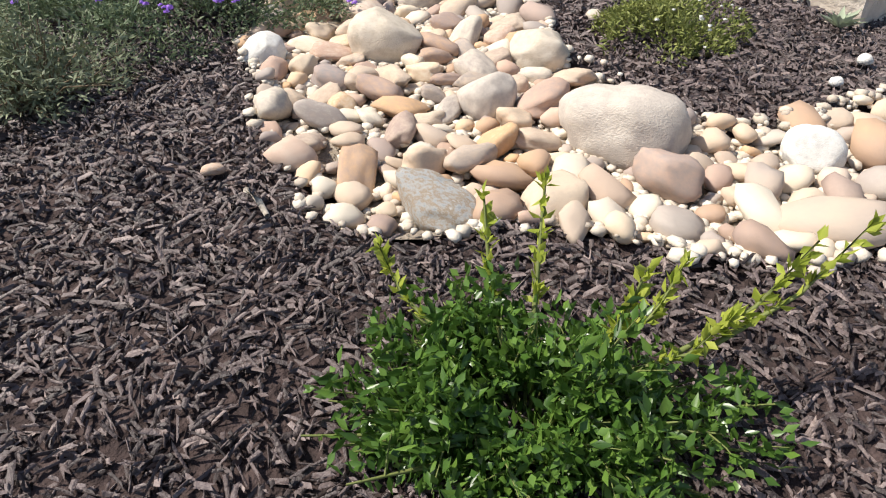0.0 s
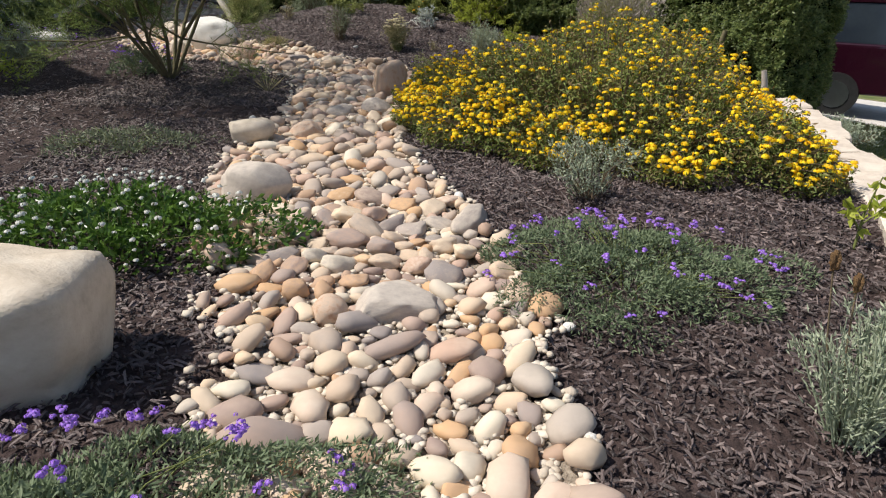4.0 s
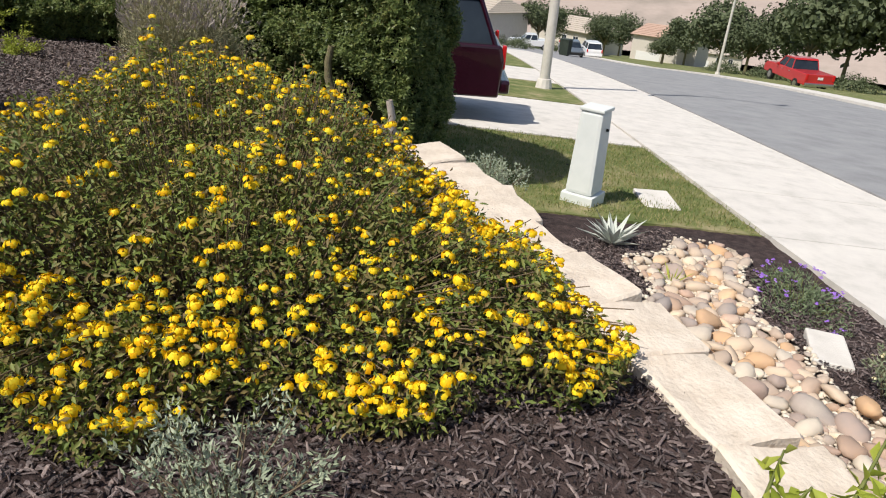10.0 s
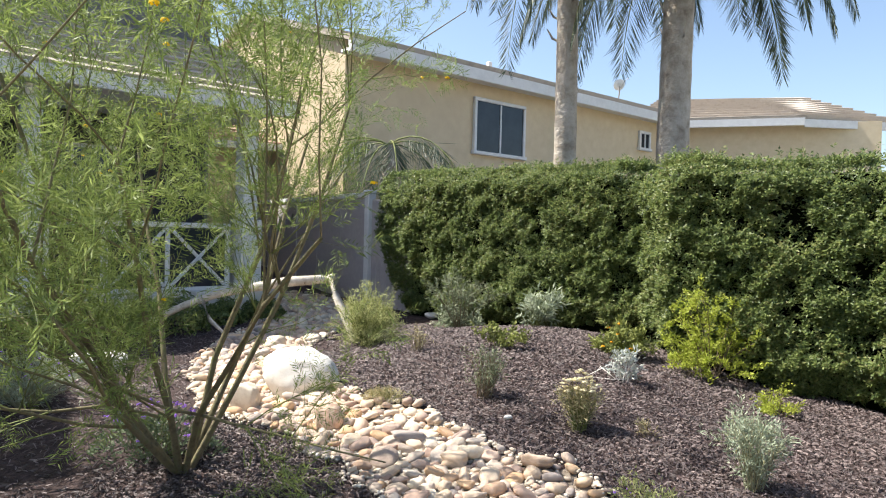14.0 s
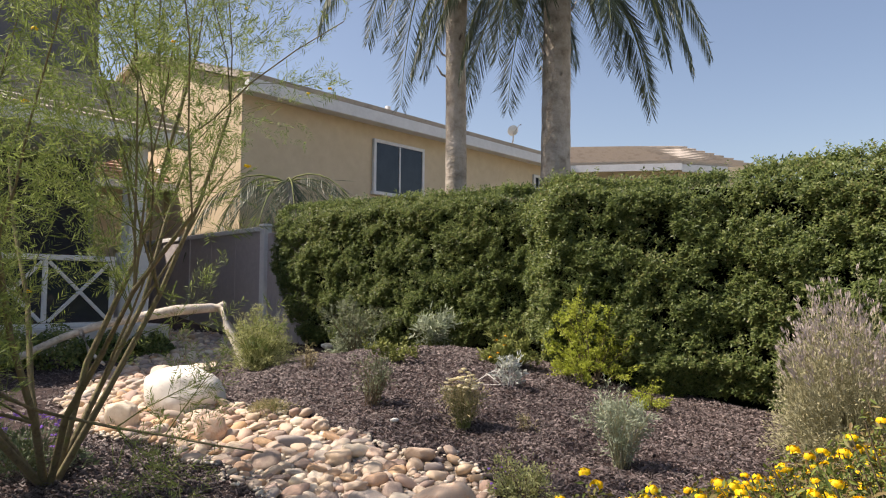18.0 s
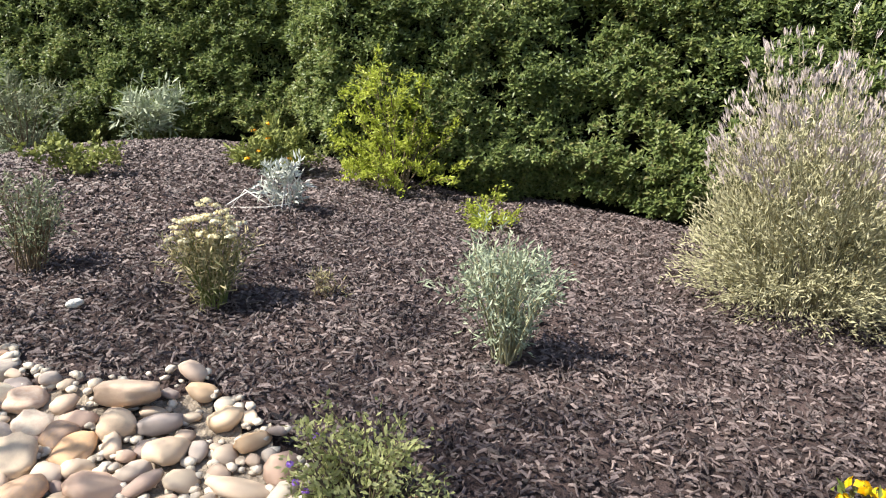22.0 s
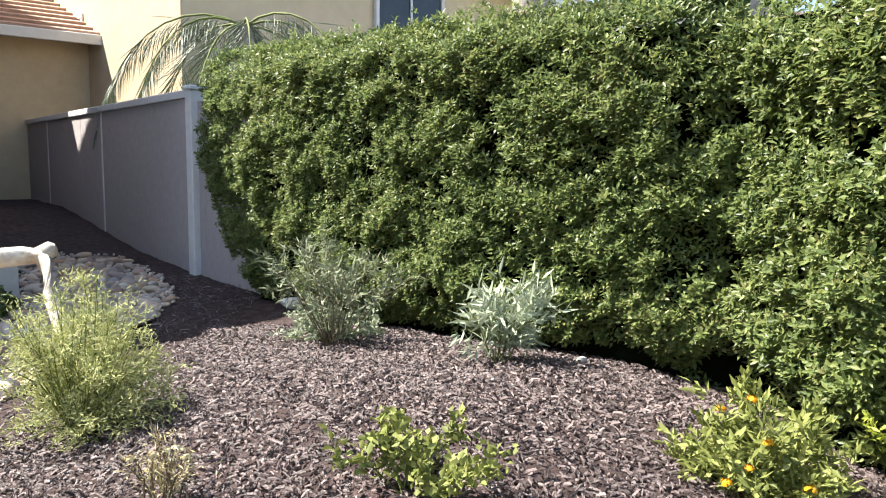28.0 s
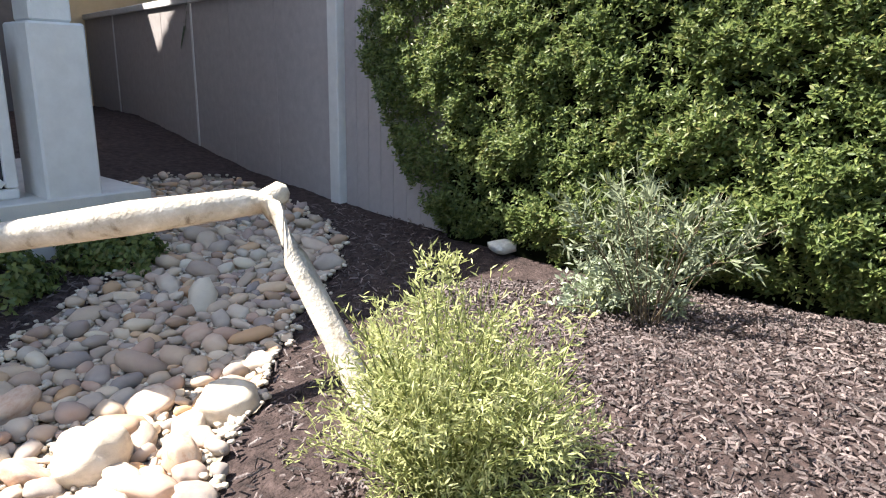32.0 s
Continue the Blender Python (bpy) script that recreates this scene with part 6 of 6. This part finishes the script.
tiled_roof(hip, (-3.6, -1.6, 5.4), (1.0, -2.0, 5.4), (.2, 2.2, 6.75), (-2.4, 2.2, 6.75), TILE, 10)
tiled_roof(hip, (1.0, -2.0, 5.4), (4.0, -1.0, 5.3), (2.0, 2.2, 6.75), (.2, 2.2, 6.75), TILE, 10)
part("fascia", prism([(-3.62, -1.62), (1.0, -2.03), (1.0, -1.95), (-3.6, -1.54)], 5.2, 5.4), TRIM, hip)
part("fascia", prism([(1.0, -2.03), (4.05, -1.03), (4.0, -.95), (1.0, -1.95)], 5.15, 5.36), TRIM, hip)


# the house behind the fence
tan = empty("house", -12.0, 26.0, 0.4, 40, "tan stucco house with tiled roof behind the fence", "house")
part("wall", box(8, 5, 3.9, (0, 0, 0), .02, 1), STUCCO_CREAM, tan)
tiled_roof(tan, (-4.5, -3.1, 3.9), (4.5, -3.1, 3.9), (4.0, 0, 5.2), (-4.0, 0, 5.2), TILE_RED, 9)
tiled_roof(tan, (4.5, 3.1, 3.9), (-4.5, 3.1, 3.9), (-4.0, 0, 5.2), (4.0, 0, 5.2), TILE_RED, 9)
part("fascia", box(9.0, .08, .2, (0, -3.15, 3.72), .01, 1), TRIM, tan)
window(tan, (1.2, -2.53, 1.6), 0, 1.4, 1.2, "dark window with white frame")


# ---- vehicles ----
def wheel(parent, x, y, z, r=.34, w=.22):
    t = part("wheel", cyl(r, r, w, (0, w / 2, 0), 20, "y"), RUBBER, parent)
    t.matrix_basis = pose(x, y, z)
    part("rim", cyl(r * .62, r * .58, w + .02, (0, w / 2 + .01, 0), 14, "y"), CHROME, t)
    return t


def vehicle(x, y, rz, paint, label, category, profile, cabin, roof, width=1.85, wheels=(1.45, -1.4), group=""):
    """profile: the body below the windows; cabin: the glasshouse; roof: its top. Side outlines (along, up). The car looks along +x."""
    e = empty(category.replace(" ", "_"), x, y, gz(x, y) + 0.03, rz, label, category, group)

    def side(outline, w, bev, top=1.0, z0=0.0, z1=1.0):
        bm = bmesh.new()
        k = [1 - (1 - top) * min(1, max(0, (q - z0) / (z1 - z0))) for _, q in outline]
        a = [bm.verts.new((p, -w / 2 * f, q)) for (p, q), f in zip(outline, k)]
        b = [bm.verts.new((p, w / 2 * f, q)) for (p, q), f in zip(outline, k)]
        bm.faces.new(a)
        bm.faces.new(b[::-1])
        for i in range(len(a)):
            j = (i + 1) % len(a)
            bm.faces.new((a[i], b[i], b[j], a[j]))
        bmesh.ops.recalc_face_normals(bm, faces=bm.faces)
        if bev:
            bmesh.ops.bevel(bm, geom=bm.edges[:], offset=bev, segments=3, affect="EDGES", profile=.6)
        return bm
    body = part("body", side(profile, width, .05), paint, e)
    lo, hi = min(q for _, q in cabin), max(q for _, q in cabin)
    part("window_glass", side(cabin, width - .14, .04, .84, lo, hi), GLASS, e, "dark tinted glass")
    part("roof", side(roof, (width - .14) * .87, .025), paint, e)
    xs = sorted(p for p, q in cabin if q < lo + .1)
    ts = sorted(p for p, q in roof)
    for s in (-1, 1):
        for b0, t0 in ((xs[0] + .04, ts[0] + .05), (xs[-1] - .06, ts[-1] - .05), ((xs[0] + xs[-1]) / 2, (ts[0] + ts[-1]) / 2)):
            part("pillar", tubes("pillar", [[(Vector((b0, s * (width / 2 - .085), lo)), .04), (Vector(((b0 + t0) / 2, s * (width * .461 - .06), (lo + hi) / 2)), .036), (Vector((t0, s * (width - .14) * .425, hi)), .034)]], paint, 6), paint, e)
        part("wing_mirror", box(.12, .2, .13, (xs[-1] - .35, s * (width / 2 + .06), lo - .02), .03), paint, e)
        for p in (-.15, .75):
            part("door_handle", box(.18, .03, .035, (p - .5, s * (width / 2 + .004), lo - .16), .008), CHROME, e)
    for wx in wheels:
        for s in (-1, 1):
            wheel(e, wx, s * (width / 2 - .09), .34)
    r = min(p for p, _ in profile)
    f = max(p for p, _ in profile)
    for s in (-1, 1):
        part("tail_light", box(.06, .14, .34, (r + .01, s * (width / 2 - .1), .78), .02), LAMP_RED, e)
        part("headlight", box(.06, .3, .16, (f - .03, s * (width / 2 - .22), .7), .02), CHROME, e)
    part("number_plate", box(.02, .32, .15, (r - .012, 0, .82), .004, 1), TRIM, e)
    part("bumper", box(.18, width - .06, .2, (r - .03, 0, .42), .05), CHROME if category == "pickup truck" else paint, e)
    part("bumper", box(.16, width - .06, .2, (f + .0, 0, .4), .05), RUBBER, e)
    return e


SUV = [(-2.4, .36), (2.35, .36), (2.44, .75), (2.25, 1.0), (1.15, 1.12), (-2.38, 1.12), (-2.44, .9)]
SUVC = [(-2.33, 1.1), (1.12, 1.1), (.35, 1.7), (-2.0, 1.72)]
SUVR = [(-2.08, 1.70), (.42, 1.68), (.3, 1.78), (-1.98, 1.8)]
CAR = [(-2.2, .33), (2.2, .33), (2.25, .68), (1.15, .9), (-1.95, .96), (-2.25, .92)]
CARC = [(-1.8, .92), (1.1, .88), (.4, 1.35), (-1.05, 1.38)]
CARR = [(-1.1, 1.36), (.46, 1.33), (.35, 1.41), (-1.0, 1.44)]
TRUCK = [(-2.7, .45), (2.6, .45), (2.65, .85), (2.4, 1.05), (1.2, 1.12), (-2.72, 1.12)]
TRUCKC = [(-.85, 1.1), (1.12, 1.1), (.5, 1.66), (-.66, 1.68)]
TRUCKR = [(-.72, 1.66), (.56, 1.64), (.45, 1.74), (-.64, 1.76)]
nang = math.degrees(math.atan2(0.585, -0.811))
vehicle(5.34, 14.06, nang, CAR_MAROON, "dark maroon sport utility vehicle parked on the driveway", "car", SUV, SUVC, SUVR, 1.95)
sang = math.degrees(math.atan2(0.811, 0.585))
vehicle(44.4, 26.8, sang + 2, CAR_RED, "red pickup truck parked across the street", "pickup truck", TRUCK, TRUCKC, TRUCKR, 1.85, (1.65, -1.65))
x, y = 51.5, 53.5
vehicle(x, y, sang + 180, CAR_GREY, "dark grey car parked along the kerb far down the street", "car", CAR, CARC, CARR)
x, y = 61.5, 60.0
vehicle(x, y, sang, CAR_WHITE, "white car parked far down the street", "car", SUV, SUVC, SUVR)
x, y = 58.0, 66.5
vehicle(x, y, nang, CAR_WHITE, "white pickup standing on a far driveway", "pickup truck", TRUCK, TRUCKC, TRUCKR, 1.85, (1.65, -1.65))

# ---- street furniture ----
x, y = 34.0, 37.2
b = empty("wheelie_bin", x, y, gz(x, y) + .05, 20, "dark plastic wheelie bin on the pavement", "bin")
part("body", box(.55, .6, .95, (0, 0, .05), .03, 2, 1.12), BIN, b)
part("lid", box(.66, .74, .07, (0, 0, 1.003), .02), BIN, b)
part("wheel", cyl(.1, .1, .5, (0, .25, .1), 12, "y"), RUBBER, b)


def street_pole(x, y, h, r, label, arm=True):
    e = empty("street_lamp" if arm else "utility_pole", x, y, gz(x, y), 0, label, "pole")
    part("pole", tubes("pole", [[(Vector((0, 0, h * i / 8)), r * (1.1 - .4 * i / 8)) for i in range(9)]], POLE_WOOD, 12), POLE_WOOD, e)
    part("base", cyl(r * 1.9, r * 1.5, .25, (0, 0, 0), 12), CONCRETE, e)
    if arm:
        part("arm", tubes("arm", [[(Vector((0, 0, h - .1)), .05), (Vector((.9, -.5, h + .3)), .045), (Vector((2.0, -1.2, h + .4)), .04)]], POLE_WOOD, 8), POLE_WOOD, e)
        part("lamp_head", box(.6, .25, .12, (2.1, -1.25, h + .36), .04), PLASTIC_GREY, e)
    else:
        part("crossarm", box(1.8, .1, .12, (0, 0, h - .5), .01), POLE_WOOD, e)
    return e


street_pole(*st(10.1, -.6), 8.5, .11, "pale street lamp pole at the lawn's edge")
street_pole(58.0, 41.0, 9.0, .13, "pale leaning street pole across the road", True)


# ---- far houses, trees, hills ----
def far_house(x, y, rz, w, d, h, wall_m, roof_m, label):
    e = empty("house", x, y, float(height(x, y)), rz, label, "house", "houses down the street")
    part("wall", box(w, d, h, (0, 0, 0), .02, 1), wall_m, e)
    tiled_roof(e, (-w / 2 - .5, -d / 2 - .6, h), (w / 2 + .5, -d / 2 - .6, h), (w / 2 - 1, 0, h + 2), (-w / 2 + 1, 0, h + 2), roof_m, 8)
    tiled_roof(e, (w / 2 + .5, d / 2 + .6, h), (-w / 2 - .5, d / 2 + .6, h), (-w / 2 + 1, 0, h + 2), (w / 2 - 1, 0, h + 2), roof_m, 8)
    tiled_roof(e, (-w / 2 - .5, d / 2 + .6, h), (-w / 2 - .5, -d / 2 - .6, h), (-w / 2 + 1, 0, h + 2), (-w / 2 + 1, 0, h + 2.01), roof_m, 8)
    tiled_roof(e, (w / 2 + .5, -d / 2 - .6, h), (w / 2 + .5, d / 2 + .6, h), (w / 2 - 1, 0, h + 2.01), (w / 2 - 1, 0, h + 2), roof_m, 8)
    part("garage_door", box(w * .38, .06, 2.1, (-w * .22, -d / 2 - .02, .02), .01, 1), TRIM, e)
    for k in (-.1, .12, .32):
        window(e, (w * k, -d / 2 - .03, h - 1.9), 0, 1.1, 1.1)
    return e


def far_tree(x, y, h, r, m, label, trunk=.2, n=5000):
    e = empty("tree", x, y, float(height(x, y)), 0, label, "tree", "street trees")
    lines = [[(Vector((0, 0, -.1)), trunk), (Vector((.1, .05, h * .35)), trunk * .8), (Vector((.05, 0, h * .7)), trunk * .4)]]
    for k in range(6):
        a = k * 1.05
        lines.append([(Vector((.08, .04, h * .32)), trunk * .5), (Vector((r * .4 * math.cos(a), r * .4 * math.sin(a), h * .55)), trunk * .35), (Vector((r * .75 * math.cos(a), r * .75 * math.sin(a), h * .72)), trunk * .12)])
    part("trunk", tubes("trunk", lines, BARK, 7), BARK, e)
    Ps, Ns = [], []
    for k in range(11):
        a, q = R.rand() * 6.283, R.rand() ** .5
        c = np.array([r * .65 * q * math.cos(a), r * .65 * q * math.sin(a), h * (.45 + .42 * R.rand())])
        rr = r * R.uniform(.3, .5)
        P, N = ball_points(n // 11, rr, rr, rr * .8, .55, -1)
        Ps.append(P + c)
        Ns.append(N)
    P, N = np.concatenate(Ps), np.concatenate(Ns)
    D, U = facing(N + R.normal(0, .4, N.shape))
    part("crown", leaves("crown", P, D, r * .09, r * .06, m, .2, U), m, e)
    return e


def bearing(deg, dist):
    a = radians(deg)
    return 0.1 + dist * math.sin(a), 4.4 + dist * math.cos(a)


for deg, dist, rz, w, d, h, wm, rm, lb in ((38.6, 112, 45, 13, 9, 5.0, STUCCO_PALE, TILE, "distant two-storey cream house with tiled roof"), (46.2, 130, 50, 12, 9, 4.2, STUCCO_PALE, TILE, "distant pale house beyond the trees"),
                                           (53.8, 150, 60, 13, 9, 5.2, STUCCO_PALE, TILE_RED, "distant cream house with reddish tile roof"), (36.5, 135, 40, 12, 9, 5.5, STUCCO_GREY, TILE, "distant grey house behind lawns"), (57, 190, 70, 14, 9, 4, STUCCO_PALE, TILE, "far pale house across the bend"), (47.8, 195, 50, 14, 9, 4.5, STUCCO_PALE, TILE_RED, "far house with reddish roof")):
    x, y = bearing(deg, dist)
    far_house(x, y, rz - 130, w, d, h, wm, rm, lb)
for deg, dist, h, r in ((43.5, 112, 7, 4.2), (48.8, 120, 6, 3.4), (55, 140, 9, 5), (41.5, 140, 9, 4), (38.5, 120, 7, 3.5), (46.3, 160, 9, 5), (62, 110, 11, 7), (66, 85, 12, 8), (70, 80, 12, 8), (74, 76, 11, 7), (53.4, 108, 4, 2.4), (63.5, 95, 11, 6), (50, 165, 9, 5), (78, 70, 10, 7), (59.5, 104, 7, 4), (34, 110, 7, 4), (57.5, 110, 9, 6)):
    x, y = bearing(deg, dist)
    far_tree(x, y, h, r, FAR_LEAF, "haze-paled green street tree in the distance", .22)
for deg, dist, w in ((42, 80, 1.6), (44.5, 100, 1.8), (38, 75, 1.4), (40, 95, 1.8), (58, 95, 2.0), (61, 90, 2.0), (64, 80, 2.0), (67, 72, 2.0)):
    x, y = bearing(deg, dist)
    e = empty("bush", x, y, float(height(x, y)), 0, "rounded green garden bush down the street", "bush", "bushes along the street")
    P, N = ball_points(1600, w, w, w * .7, .7)
    D, U = facing(N + R.normal(0, .4, N.shape))
    part("foliage", leaves("foliage", P, D, w * .1, w * .065, FAR_LEAF, .2, U), FAR_LEAF, e)

V, F = [], []
for i in range(121):
    a = radians(-180 + 3 * i)
    up = 9 + 4 * math.sin(i * .55) + 3 * math.sin(i * 1.3 + 1) + 1.5 * math.sin(i * 2.9)
    for dist, z in ((300, -36), (380, -22 + up * .3), (470, -12 + up * .7), (560, -1 + up), (900, -70)):
        V.append((dist * math.sin(a), dist * math.cos(a), z))
for i in range(120):
    for j in range(4):
        q = i * 5 + j
        F.append((q, q + 5, q + 6, q + 1))
tagged(new("hills", mesh_of("hills", np.array(V), np.array(F), HILL, True)), "hazy dry brown hills on the horizon", "hills", kind="structure")
